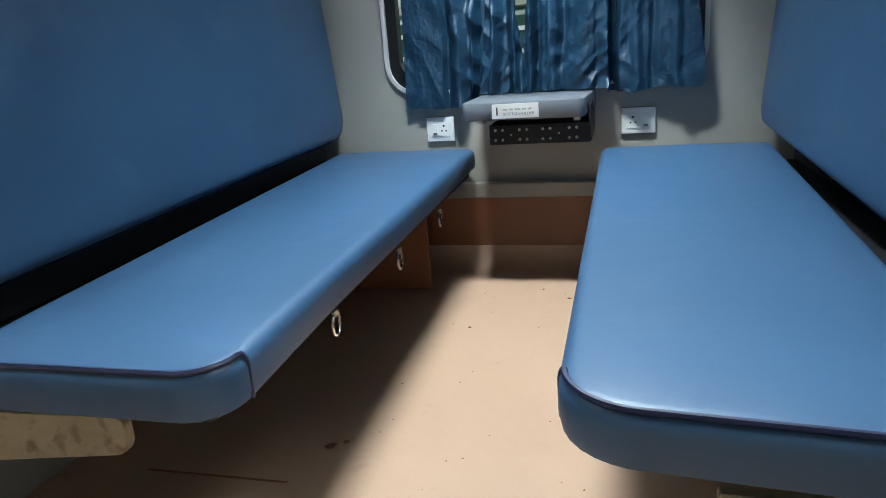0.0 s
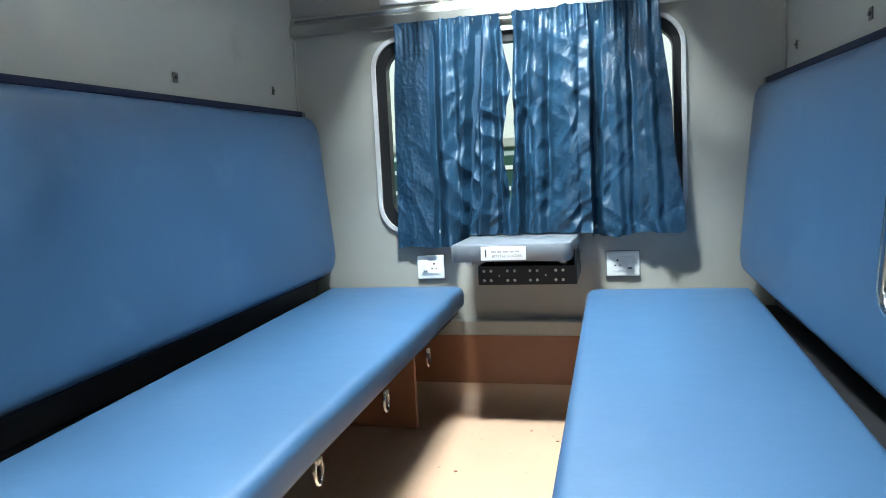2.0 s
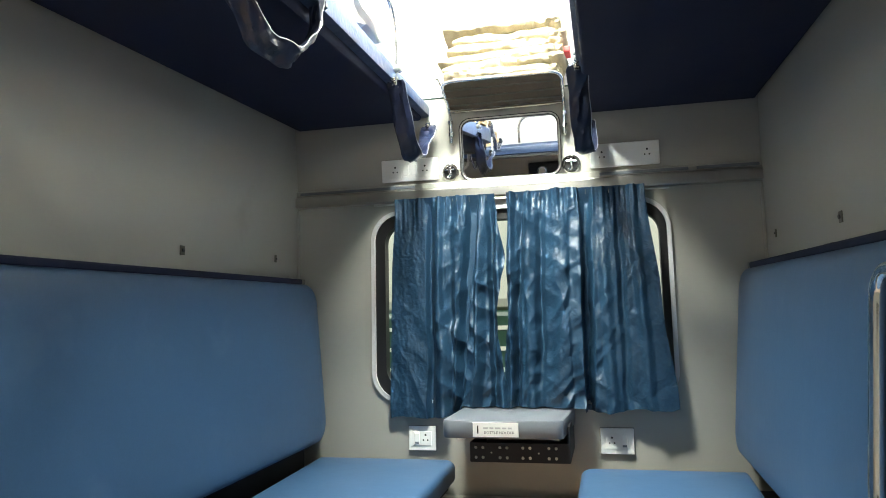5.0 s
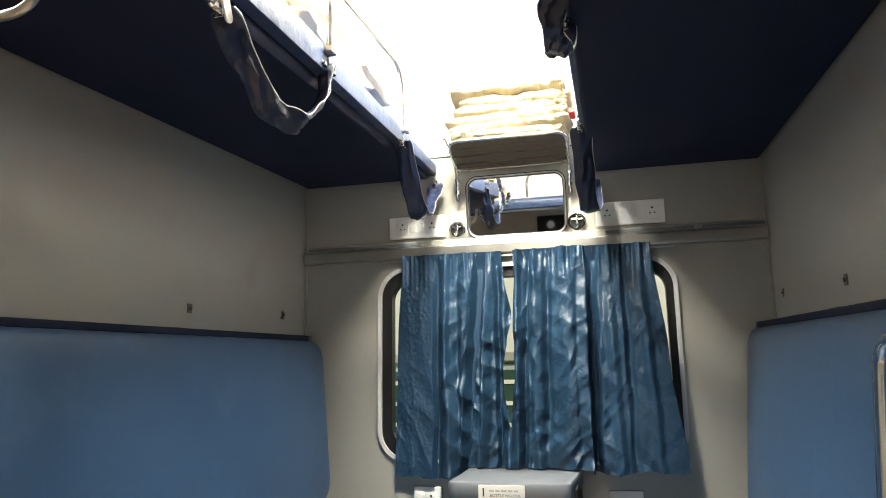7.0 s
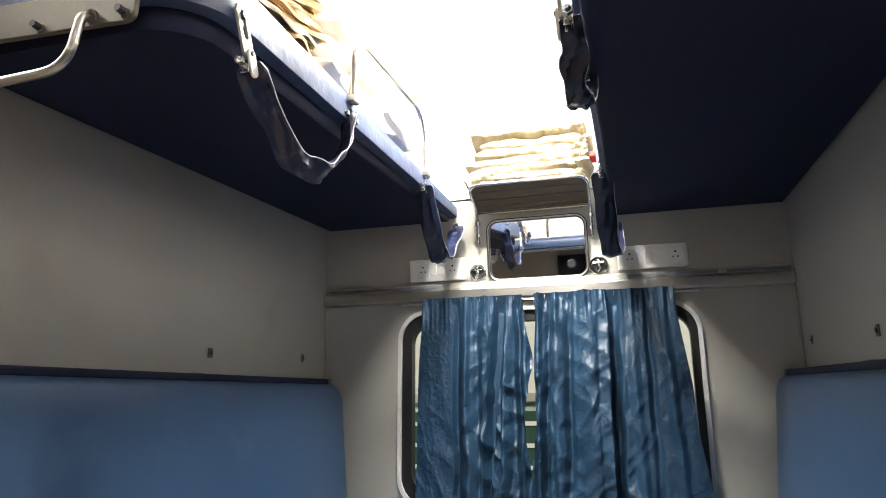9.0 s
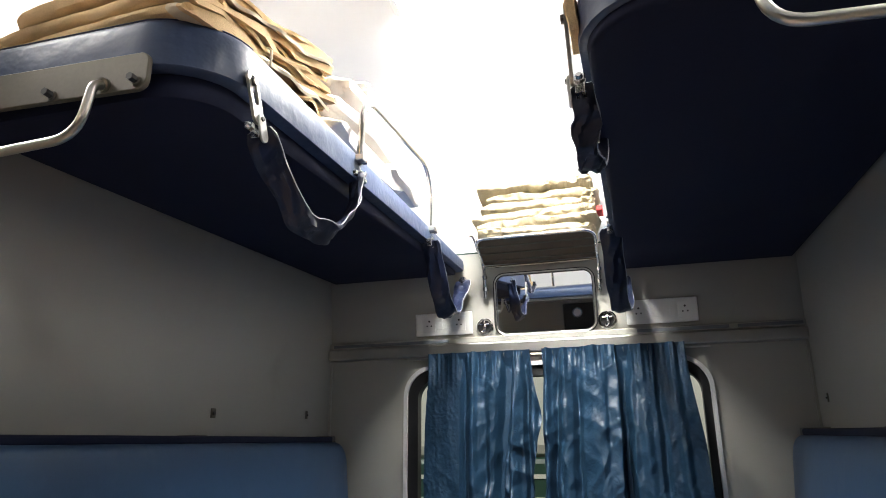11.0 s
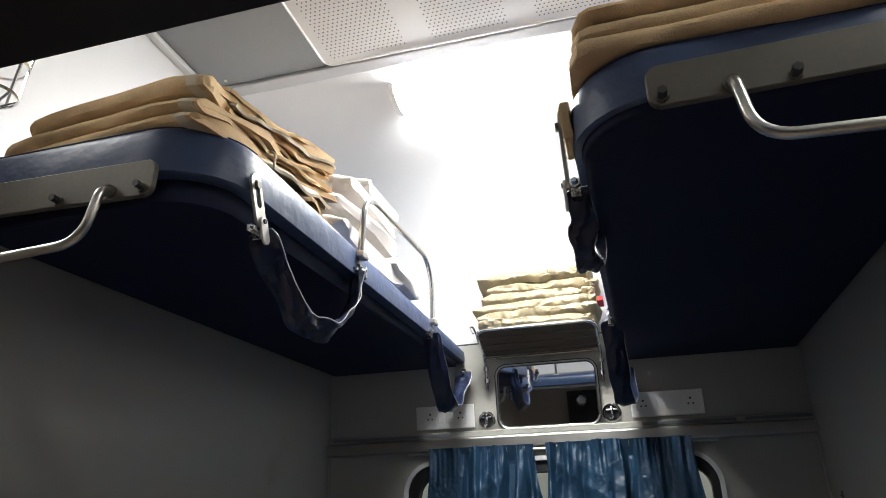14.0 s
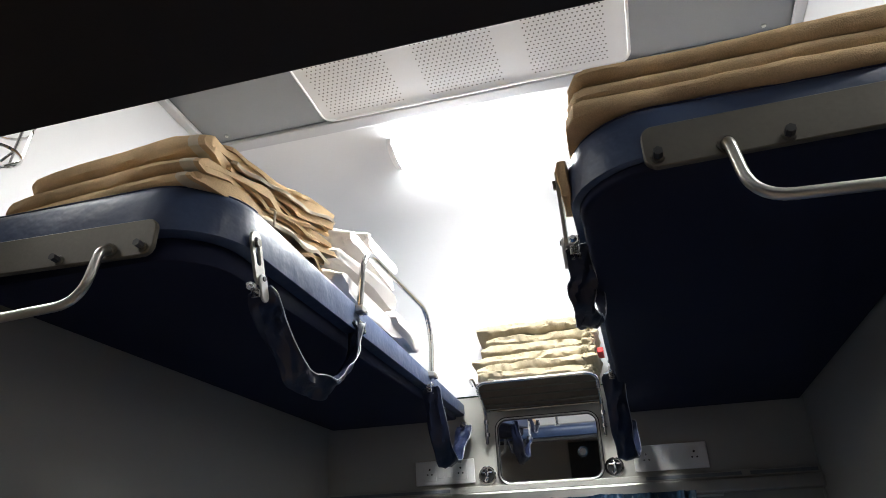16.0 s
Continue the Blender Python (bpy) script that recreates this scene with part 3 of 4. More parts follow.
def curtain(left_edge, right_edge, z_top, z_bot0, z_bot1, seed, folds, off0, off1):
    """A gathered cloth on the rod; folds: (x at the top, x at the hem, half width, depth, lean), ridges with a minus depth."""
    rnd = random.Random(seed)
    xm = (left_edge[0][1] + right_edge[0][1]) / 2
    t = thing("window_curtain", "crumpled glossy blue curtain hanging over the window", "curtain", "window curtains", at=(xm, -0.05, z_top))
    nu, nv = 190, 190
    ph = [rnd.uniform(0, 6.28) for _ in range(6)]
    bm = bmesh.new()
    rows = []
    for j in range(nv + 1):
        v = j / nv
        row = []
        for i in range(nu + 1):
            u = i / nu
            z = z_top + ((z_bot0 + (z_bot1 - z_bot0) * u) - z_top) * v
            xa, xb = along(left_edge, z), along(right_edge, z)
            x = xa + (xb - xa) * u
            y, dx = 0.0, 0.0
            sway = 0.010 * noise.noise(Vector((v * 3.2, seed, 1.0)))
            full = 0.55 + 0.45 * min(1, v * 2.2)
            for k, (xt, xh, w, d, ln) in enumerate(folds):
                c = xt + (xh - xt) * v + sway + 0.008 * noise.noise(Vector((v * 5, k * 3.7, seed)))
                q = (x - c) / w
                if abs(q) < 1:
                    b = 0.5 * (1 + math.cos(math.pi * q))
                    y += 1.5 * d * full * b * (0.8 + 0.5 * noise.noise(Vector((k * 5.1, v * 3.0, seed))))
                    dx += ln * b * full
            # tight gathers below the heading
            g = max(0.0, 1 - v * 5.5)
            y += 0.009 * g * math.sin(x * 150 + ph[2] + 2 * math.sin(x * 23)) + 0.004 * g * math.sin(x * 310 + ph[3])
            # crumpled facets with sharp ridges
            wx = x + 0.03 * noise.noise(Vector((x * 6, z * 6, seed)))
            wz = z + 0.04 * noise.noise(Vector((x * 5 + 7, z * 5, seed)))
            f1 = noise.voronoi(Vector((wx * 9 + wz * 3.5, wz * 6 - wx * 5, seed)))[0]
            r1 = abs(noise.noise(Vector((wx * 13 + seed, wz * 1.9, seed))))
            r2 = abs(noise.noise(Vector(((wx + wz * 0.8) * 9.5, (wx * 0.8 - wz) * 2.6 + seed, seed + 3))))
            r3 = abs(noise.noise(Vector(((wx * 1.2 - wz) * 12, (wx + wz) * 3.4, seed + 6))))
            r4 = abs(noise.noise(Vector((wx * 40 - wz * 16, wz * 16 + wx * 8, seed + 8))))
            rough = 0.45 + 0.55 * min(1, v * 1.8) * (0.8 + 0.7 * noise.noise(Vector((x * 4, z * 3, seed + 9))))
            calm = 1.0 - 0.6 * max(0.0, min(1.0, (abs(x - 0.01) - 0.27) / 0.08))
            y += rough * calm * (0.016 * f1[0] + 0.026 * r1 + 0.034 * r2 + 0.024 * r3 + 0.004 * r4 - 0.022)
            y += 0.0015 * noise.noise(Vector((x * 85, z * 60, seed)))
            z += 0.006 * math.sin(x * 31 + ph[4]) * v + 0.004 * noise.noise(Vector((x * 40, 0, seed))) * v
            if -0.26 < x < 0.225 and z < 0.70:
                z = 0.693 + (z - 0.645) * 0.1
            row.append(bm.verts.new((x + dx, min(-0.012 - 0.026 * max(0.0, 1 - v * 14), -0.036 - (off0 + (off1 - off0) * u) * min(1.0, v * 2.5) + y), z)))
        rows.append(row)
    for j in range(nv):
        for i in range(nu):
            bm.faces.new((rows[j][i], rows[j][i + 1], rows[j + 1][i + 1], rows[j + 1][i]))
    part("cloth", bm, CURTAIN, t, "", True)
    x_top0, x_top1 = left_edge[0][1], right_edge[0][1]
    for k in range(6):
        x = x_top0 + (x_top1 - x_top0) * (k + 0.5) / 6
        ring = [(x, -0.03 + 0.009 * math.cos(a), z_top - 0.016 + 0.009 * math.sin(a)) for a in [2 * math.pi * q / 12 for q in range(12)]]
        part("curtain_hook", tube(ring, 0.0016, n=5, closed=True), PAINTSTEEL, t, "small steel hook", True)
    return t


curtain([(1.534, -0.503), (1.2, -0.522), (0.65, -0.535)],
        [(1.534, -0.080), (1.46, -0.072), (1.27, -0.044), (1.17, -0.062), (1.05, -0.080), (0.98, -0.082), (0.88, -0.060), (0.65, -0.035)],
        1.546, 0.645, 0.665, 3,
        [(-0.352, -0.36, 0.022, 0.026, 0.0), (-0.315, -0.325, 0.026, -0.026, 0.006), (-0.272, -0.29, 0.018, 0.018, 0.0),
         (-0.232, -0.30, 0.055, -0.022, 0.018), (-0.165, -0.262, 0.030, 0.040, 0.014), (-0.128, -0.17, 0.028, -0.036, -0.012),
         (-0.098, -0.10, 0.018, 0.030, 0.0), (-0.076, -0.06, 0.022, -0.026, 0.0)], 0.0, 0.03)
curtain([(1.535, -0.034), (1.46, -0.028), (1.27, -0.036), (1.14, -0.036), (1.05, -0.030), (0.95, -0.046), (0.88, -0.056), (0.66, -0.048)],
        [(1.535, 0.507), (1.1, 0.545), (0.69, 0.588)],
        1.547, 0.665, 0.69, 8,
        [(-0.016, -0.03, 0.024, -0.030, 0.0), (0.026, -0.01, 0.020, 0.026, 0.0), (0.06, 0.06, 0.04, -0.022, -0.010),
         (0.105, 0.085, 0.02, 0.020, 0.0), (0.17, 0.17, 0.075, -0.040, 0.014), (0.232, 0.225, 0.03, -0.030, 0.022),
         (0.275, 0.262, 0.030, 0.042, 0.0), (0.335, 0.35, 0.03, -0.014, 0.0), (0.40, 0.41, 0.022, 0.016, 0.0), (0.455, 0.49, 0.03, -0.014, 0.0)], 0.03, 0.04)
structure("curtain_rod", cyl((-0.6, -0.022, 1.529), (0.6, -0.022, 1.529), 0.005, n=8), STEEL, "thin chrome curtain rod under the ledge", "rod")

# ---------------- outside ----------------
structure("ground", box(-400, 400, 0.5, 900, -1.4, -1.3), BALLAST, "grey track ballast outside the coach", "ground")


def far_train():
    t = thing("parked_train", "dark green railway coach with cream stripes on the next track", "train", at=(0, 3.6, -1.2))
    part("body", box(-12, 12, 3.2, 6.0, -0.6, 1.15, 0.05), GREEN, t, "dark green lower body")
    part("upper_body", box(-12, 12, 3.22, 6.0, 1.151, 3.0, 0.1), CREAM, t, "cream upper body")
    for z in (0.62, 0.80, 0.98):
        part("stripe", box(-12, 12, 3.19, 3.2, z, z + 0.035), CREAM, t, "cream stripe")
    for x in (-6, -2, 2, 6):
        part("wheel", cyl((x, 3.5, -0.85), (x, 3.62, -0.85), 0.45, n=24), BLACK, t)
    return t


far_train()

DARKGREY = mat("dark_print", (0.16, 0.16, 0.17), 0.6, vary=0.05)
# ---------------- wall ledge, mirror, sockets ----------------
bm = box(XL, XR, -0.034, 0.0, 1.537, 1.585, 0.006)
structure("trim_steel_ledge", bm, STEEL, "brushed steel ledge running above the curtain", "trim")
bm = box(XL, XR, -0.02, 0.0, 1.586, 1.612, 0.004)
structure("trim_upper_ledge", bm, WALL, "grey step in the wall above the steel ledge", "trim")
for x0, x1 in ((-0.94, -0.42), (0.34, 0.675), (0.705, 0.93)):
    structure("ledge_slot", box(x0, x1, -0.0225, -0.019, 1.593, 1.605, 0.001), TABLE, "dark slot in the ledge", "trim")


def upper(bm):
    bm.transform(tilt_up)
    return bm


def wall_mirror():
    t = thing("wall_mirror", "rounded rectangular mirror in a dark rubber frame", "mirror", at=(-0.015, -0.02, 1.73))
    o = rounded(rect(-0.222, 0.196, 1.608, 1.872), 0.05, 8)
    i = inset(o, 0.014)
    part("frame", upper(holed(o, i, 0.001, 0.016, XZ)), DARK, t, "dark rubber frame")
    part("edging", upper(tube([XZ(p.x, p.y, 0.016) for p in inset(o, 0.007)], 0.0035, n=6, closed=True)), STEEL, t, "thin steel edging", True)
    part("glass", upper(prism(i, 0.002, 0.008, XZ)), mirror_mat, t, "silvered mirror glass")
    return t


wall_mirror()


def coat_hook(x, z):
    t = thing("coat_hook", "round chrome folding coat hook on the wall", "hook", "coat hooks", at=(x, -0.01, z))
    part("rim", upper(tube([(x + 0.031 * math.cos(a), -0.008, z + 0.031 * math.sin(a)) for a in [2 * math.pi * k / 24 for k in range(24)]], 0.006, n=8, closed=True)), CHROME, t, "", True)
    part("dish", upper(cyl((x, -0.001, z), (x, -0.005, z), 0.028, n=24)), DARK, t, "dark recessed dish")
    part("hook", upper(tube(bend([(x, -0.006, z + 0.022), (x, -0.018, z + 0.016), (x + 0.004, -0.024, z - 0.012), (x - 0.006, -0.014, z - 0.02)], 0.012), 0.0065, n=8)), CHROME, t, "chrome hook", True)
    part("cross_pin", upper(cyl((x - 0.02, -0.012, z + 0.012), (x + 0.02, -0.012, z + 0.012), 0.004, n=8)), CHROME, t)
    return t


coat_hook(-0.267, 1.652), coat_hook(0.231, 1.652)


def pin_holes(x, z, y, t, warp=None, s=1.0):
    for dx, dz, r in ((0, 0.014, 0.0042), (-0.009, -0.006, 0.0034), (0.009, -0.006, 0.0034)):
        b = cyl((x + dx * s, y + 0.001, z + dz * s), (x + dx * s, y - 0.0012, z + dz * s), r * s, n=10)
        part("pin_hole", warp(b) if warp else b, DARK, t, "dark socket hole")


def upper_sockets(x0, x1, z0, z1, pins):
    t = thing("socket_panel", "long white plastic panel with two sockets", "socket", "socket panels", at=((x0 + x1) / 2, -0.01, z0))
    part("cover", upper(box(x0, x1, -0.011, -0.0005, z0, z1, 0.003)), PLASTIC, t)
    for x in pins:
        part("insert", upper(box(x - 0.027, x + 0.027, -0.0128, -0.0105, z0 + 0.016, z1 - 0.016, 0.001)), PLASTIC, t)
        pin_holes(x, (z0 + z1) / 2, -0.0128, t, upper)
    xm = (pins[0] + pins[1]) / 2
    for dx in (-0.03, 0.005):
        part("switch", upper(box(xm + dx, xm + dx + 0.025, -0.0135, -0.0105, z0 + 0.025, z1 - 0.025, 0.001)), PLASTIC, t, "white rocker switch")
    return t


upper_sockets(-0.566, -0.318, 1.628, 1.722, (-0.505, -0.375))
upper_sockets(0.305, 0.572, 1.628, 1.722, (0.352, 0.525))


def lower_socket(x0, x1, flip):
    z0, z1 = 0.515, 0.612
    t = thing("wall_socket", "white plastic switch socket with a thin grey surround", "socket", "wall sockets", at=((x0 + x1) / 2, -0.01, z0))
    part("back_frame", box(x0 - 0.0018, x1 + 0.002, -0.006, -0.0005, z0 - 0.0025, z1 + 0.002, 0.001), DARKGREY, t, "thin grey surround")
    part("cover", box(x0, x1, -0.013, -0.0062, z0, z1, 0.003), PLASTIC, t)
    part("inner_frame", box(x0 + 0.018, x1 - 0.018, -0.016, -0.0125, z0 + 0.02, z1 - 0.02, 0.0015), PLASTIC, t)
    xs = x0 + 0.042 if flip else x1 - 0.042
    pin_holes(xs, (z0 + z1) / 2, -0.016, t)
    xk = x1 - 0.036 if flip else x0 + 0.036
    part("rocker", box(xk - 0.011, xk + 0.011, -0.020, -0.0155, z0 + 0.026, z1 - 0.026, 0.002), PLASTIC, t, "white rocker switch")
    part("rocker_mark", box(xk - 0.008, xk + 0.008, -0.0206, -0.0198, z0 + 0.028, z0 + 0.036), TABLE, t, "grey mark")
    return t


lower_socket(-0.466, -0.352, False), lower_socket(0.297, 0.421, True)


PAINTGREY = mat("pale_print", (0.45, 0.45, 0.46), 0.6, vary=0.05)


def snack_table():
    t = thing("snack_table", "grey laminate folding table below the window", "table", at=(-0.03, -0.18, 0.66))
    pts = rounded([Vector((-0.235, -0.40)), Vector((0.182, -0.40)), Vector((0.205, -0.012)), Vector((-0.235, -0.012))], [0.03, 0.03, 0.01, 0.01], 6)
    part("top", loft([(inset(pts, 0.004), 0.628), (pts, 0.633), (pts, 0.680), (inset(pts, 0.003), 0.687), (inset(pts, 0.010), 0.690)], lambda a, b, h: (a, b, h)), TABLE, t, "", True)
    plate = part("label_plate", box(-0.125, 0.032, -0.4035, -0.4005, 0.634, 0.682, 0.001), PLASTIC, t, "white plastic label")
    part("pictogram", box(-0.110, -0.105, -0.4045, -0.4030, 0.645, 0.672), DARK, plate, "small dark bottle sign")
    rnd = random.Random(4)
    x = -0.088
    while x < 0.012:
        w = rnd.uniform(0.012, 0.03)
        part("text_bar", box(x, min(x + w, 0.016), -0.4041, -0.4030, 0.6605, 0.6665), PAINTGREY, plate, "pale bar of small lettering")
        x += w + 0.005
    cur = bpy.data.curves.new("lettering", 'FONT')
    cur.body = "BOTTLE HOLDER"
    cur.size = 0.0125
    cur.extrude = 0.0004
    tmp = bpy.data.objects.new("lettering_source", cur)
    scene.collection.objects.link(tmp)
    bpy.context.view_layer.update()
    me = bpy.data.meshes.new_from_object(tmp.evaluated_get(bpy.context.evaluated_depsgraph_get()))
    bpy.data.objects.remove(tmp)
    bm = bmesh.new()
    bm.from_mesh(me)
    wide = max(v.co.x for v in bm.verts)
    part("lettering", bm, DARKGREY, plate, "small dark grey lettering", matrix=Matrix.Translation((-0.086, -0.4042, 0.6445)) @ Matrix.Rotation(radians(90), 4, 'X') @ Matrix.Diagonal((0.104 / wide, 1, 1, 1)))
    for x in (-0.19, 0.15):
        part("bracket", box(x - 0.012, x + 0.012, -0.30, -0.002, 0.606, 0.627, 0.002), STEEL, t, "steel carrying bracket")
    return t


snack_table()


def bottle_holder():
    t = thing("bottle_holder", "black steel bottle holder strip with bright rivets", "bottle holder", at=(0.02, -0.2, 0.55))
    part("front_plate", box(-0.152, 0.198, -0.325, -0.317, 0.535, 0.604, 0.003), BLACK, t)
    part("side_plate", box(0.19, 0.198, -0.316, -0.002, 0.535, 0.66, 0.002), BLACK, t)
    part("other_side_plate", box(-0.152, -0.146, -0.316, -0.002, 0.535, 0.604, 0.002), BLACK, t)
    part("base_plate", box(-0.145, 0.189, -0.316, -0.002, 0.535, 0.541, 0.001), BLACK, t)
    for k, x in enumerate((-0.13, -0.105, -0.045, -0.02, 0.035, 0.06, 0.125, 0.15)):
        for z in (0.552, 0.586):
            part("rivet", cyl((x, -0.326, z), (x, -0.3295, z), 0.0055, n=10, r2=0.0035), STEEL, t, "bright rivet", True)
    for x in (-0.075, 0.09):
        part("screw", cyl((x, -0.326, 0.569), (x, -0.328, 0.569), 0.003, n=8), STEEL, t)
    return t


bottle_holder()


def wall_clip(x, y, z, s=1.0):
    side = 1 if x > 0 else -1
    t = thing("wall_clip", "small square steel clip screwed to the partition", "clip", "wall clips", at=(x, y, z))
    part("plate", box(*sorted((x, x - side * 0.004)), y - 0.012 * s, y + 0.012 * s, z - 0.015, z + 0.015, 0.0015), PAINTSTEEL, t)
    part("screw", cyl((x - side * 0.003, y, z), (x - side * 0.008, y, z), 0.006 * s, n=8), DARK, t, "dark screw head")
    return t


wall_clip(XL, -0.853, 1.268), wall_clip(XL, -0.217, 1.30, 0.6), wall_clip(XR, -0.827, 1.27), wall_clip(XR, -0.15, 1.315, 0.5)

# ---------------- luggage rack with paper packets ----------------


def packet_rack():
    t = thing("wall_rack", "small chrome wire rack mounted above the mirror", "rack", at=(-0.02, -0.12, 1.95))
    xl, xr = -0.252, 0.214
    for y, z, nm in ((-0.235, 1.962, "front_frame"),):
        bar = bend([(xl, -0.052, 1.765), (xl, -0.066, 1.90), (xl, y, z), (xr, y, z), (xr, -0.066, 1.90), (xr, -0.052, 1.765)], 0.05, 8)
        part(nm, tube(bar, 0.0075, n=10), CHROME, t, "", True)
    # added board in place of the packets' shaded undersides
    under_board = box(xl + 0.004, xr - 0.004, 0.0, 0.172, 0.0, 0.004, 0.0015)
    part("under_board", under_board, UNDERSHADE, t, "dark brown board added as the shaded underside of the packets", matrix=Matrix.Translation((0, -0.232, 1.958)) @ Matrix.Rotation(radians(-20), 4, 'X'))
    part("rear_bar", cyl((xl, -0.062, 1.893), (xr, -0.062, 1.893), 0.005, n=8), CHROME, t)
    for k in range(3):
        y = -0.10 - 0.045 * k
        part("cross_bar", cyl((xl, y, 1.907 + 0.017 * k), (xr, y, 1.907 + 0.017 * k), 0.0035, n=8), PAINTSTEEL, t)
    for x in (xl, xr):
        for z in (1.80, 1.85):
            part("collar", cyl((x, -0.05 - (z - 1.765) * 0.1, z - 0.007), (x, -0.05 - (z - 1.765) * 0.1, z + 0.007), 0.0115, n=12), CHROME, t, "chrome collar")
        part("wall_pin", cyl((x, -0.052, 1.768), (x, -0.022, 1.768), 0.006, n=8), CHROME, t)
        hook = bend([(x - 0.012, -0.225, 1.955), (x - 0.03, -0.215, 1.985), (x - 0.02, -0.19, 1.995), (x - 0.008, -0.18, 1.96)], 0.012)
        part("side_hook", tube(hook, 0.004, n=6), CHROME, t, "", True)
    return t


packet_rack()


def crumpled(x0, x1, y0, y1, z0, z1, seed, amp, nx=30, ny=16, puff=0.3, droop=0.0, freq=14):
    """A soft flat packet with uneven sides."""
    bm = bmesh.new()
    k = 20
    rows = []
    for i in range(nx + 1):
        u = i / nx
        endf = min(1.0, min(u, 1 - u) * 9)
        x = x0 + (x1 - x0) * u
        ring = []
        for j in range(k):
            a = 2 * math.pi * j / k
            ca, sa = math.cos(a), math.sin(a)
            e = 0.28
            cy = math.copysign(abs(ca) ** e, ca)
            cz = math.copysign(abs(sa) ** (e + puff), sa)
            y = (y0 + y1) / 2 + cy * (y1 - y0) / 2 * (0.93 + 0.07 * endf)
            z = (z0 + z1) / 2 + cz * (z1 - z0) / 2 * (0.5 + 0.5 * endf)
            p = Vector((x * freq + seed * 3.1, y * freq, z * freq * 1.5 + seed))
            nn = noise.fractal(p, 0.8, 2.2, 4) + 0.6 * (noise.ridged_multi_fractal(p * 1.6, 0.8, 2.1, 3, 1.0, 2.0) - 1)
            q = noise.noise(p * 0.7 + Vector((9, 4, 2)))
            ring.append(bm.verts.new((x + amp * 1.2 * q * (1 if 0.05 < u < 0.95 else 1.6), y + amp * nn * 1.2, z + amp * 0.8 * nn - droop * u * u)))
        rows.append(ring)
    for i in range(nx):
        for j in range(k):
            bm.faces.new((rows[i][j], rows[i][(j + 1) % k], rows[i + 1][(j + 1) % k], rows[i + 1][j]))
    bm.faces.new(rows[0][::-1])
    bm.faces.new(rows[-1])
    return bm


rp = random.Random(11)
zz = 1.97
for k, h in enumerate((0.038, 0.044, 0.048, 0.046, 0.042, 0.038)):
    dx = rp.uniform(-0.014, 0.014)
    x0 = -0.246 + dx + (0.016 if k > 2 else 0) - (0.022 if k == 2 else 0)
    y0 = -0.245 + rp.uniform(-0.022, 0.016)
    b = crumpled(x0, 0.200 + dx, y0, (-0.055, -0.075, -0.09, -0.11, -0.125, -0.135)[k], zz, zz + h * 0.93, 20 + k, 0.0105, 70, freq=13, puff=0.2)
    turn = rp.uniform(-4, 4)
    lift = rp.uniform(0.004, 0.010)
    for v in b.verts:
        v.co.z += lift * noise.noise(Vector((v.co.x * 5 + k * 3.3, v.co.y * 2, k)))
        v.co.y += 0.012 * noise.noise(Vector((v.co.x * 13 + k * 7.1, v.co.z * 40, k)))
    spin = Matrix.Translation((0, -0.235, 1.968)) @ Matrix.Rotation(radians(-19), 4, 'X') @ Matrix.Translation((0, 0.085, -1.968)) @ Matrix.Rotation(radians(turn), 4, 'Z') @ Matrix.Translation((0, 0.15, 0))
    t = thing("paper_packet", "crumpled brown paper bedding packet stacked on the rack", "packet", "paper packets", at=(0, -0.15, zz))
    part("wrapper", b, PAPER, t, "", True, matrix=spin)
    flap = crumpled(0.175 + dx, 0.222 + dx, y0 - 0.004, -0.09, zz + 0.004, zz + h * 0.8, 50 + k, 0.014, 16, freq=20)
    part("folded_end", flap, PAPER, t, "torn folded end", True, matrix=spin)
    zz += h
tagged(part("red_card", box(0.228, 0.252, -0.20, -0.12, 2.048, 2.068, 0.003), RED), "small red card tucked beside the paper packets", "card")

# ---------------- straps, links and guard rails ----------------


def clamp(x, y, z, t, side):
    """The shackle: two cheeks, a bolt through them and a nut at each end."""
    for dy in (-0.013, 0.010):
        part("cheek", box(x - 0.009, x + 0.009, y + dy, y + dy + 0.003, z - 0.022, z + 0.014, 0.001), CHROME, t, "chrome shackle cheek")
    part("saddle", box(x - 0.009, x + 0.009, y - 0.010, y + 0.010, z + 0.007, z + 0.012, 0.002), STEEL, t)
    part("bolt", cyl((x, y - 0.036, z - 0.006), (x, y + 0.036, z - 0.006), 0.005, n=8), CHROME, t)
    for dy in (-0.036, 0.026):
        part("nut", cyl((x, y + dy, z - 0.006), (x, y + dy + 0.010, z - 0.006), 0.0095, n=6), CHROME, t, "chrome nut")
    part("cap", cyl((x, y - 0.044, z - 0.006), (x, y - 0.036, z - 0.006), 0.004, n=8, r2=0.007), CHROME, t)


def smooth_path(pts, n=10):
    """A curve through the points."""
    v = [Vector(p) for p in pts]
    out = []
    for i in range(len(v) - 1):
        p0, p1, p2, p3 = v[max(i - 1, 0)], v[i], v[i + 1], v[min(i + 2, len(v) - 1)]
        for k in range(n):
            s = k / n
            out.append(0.5 * ((2 * p1) + (p2 - p0) * s + (2 * p0 - 5 * p1 + 4 * p2 - p3) * s * s + (3 * p1 - p0 - 3 * p2 + p3) * s ** 3))
    out.append(v[-1])
    return out


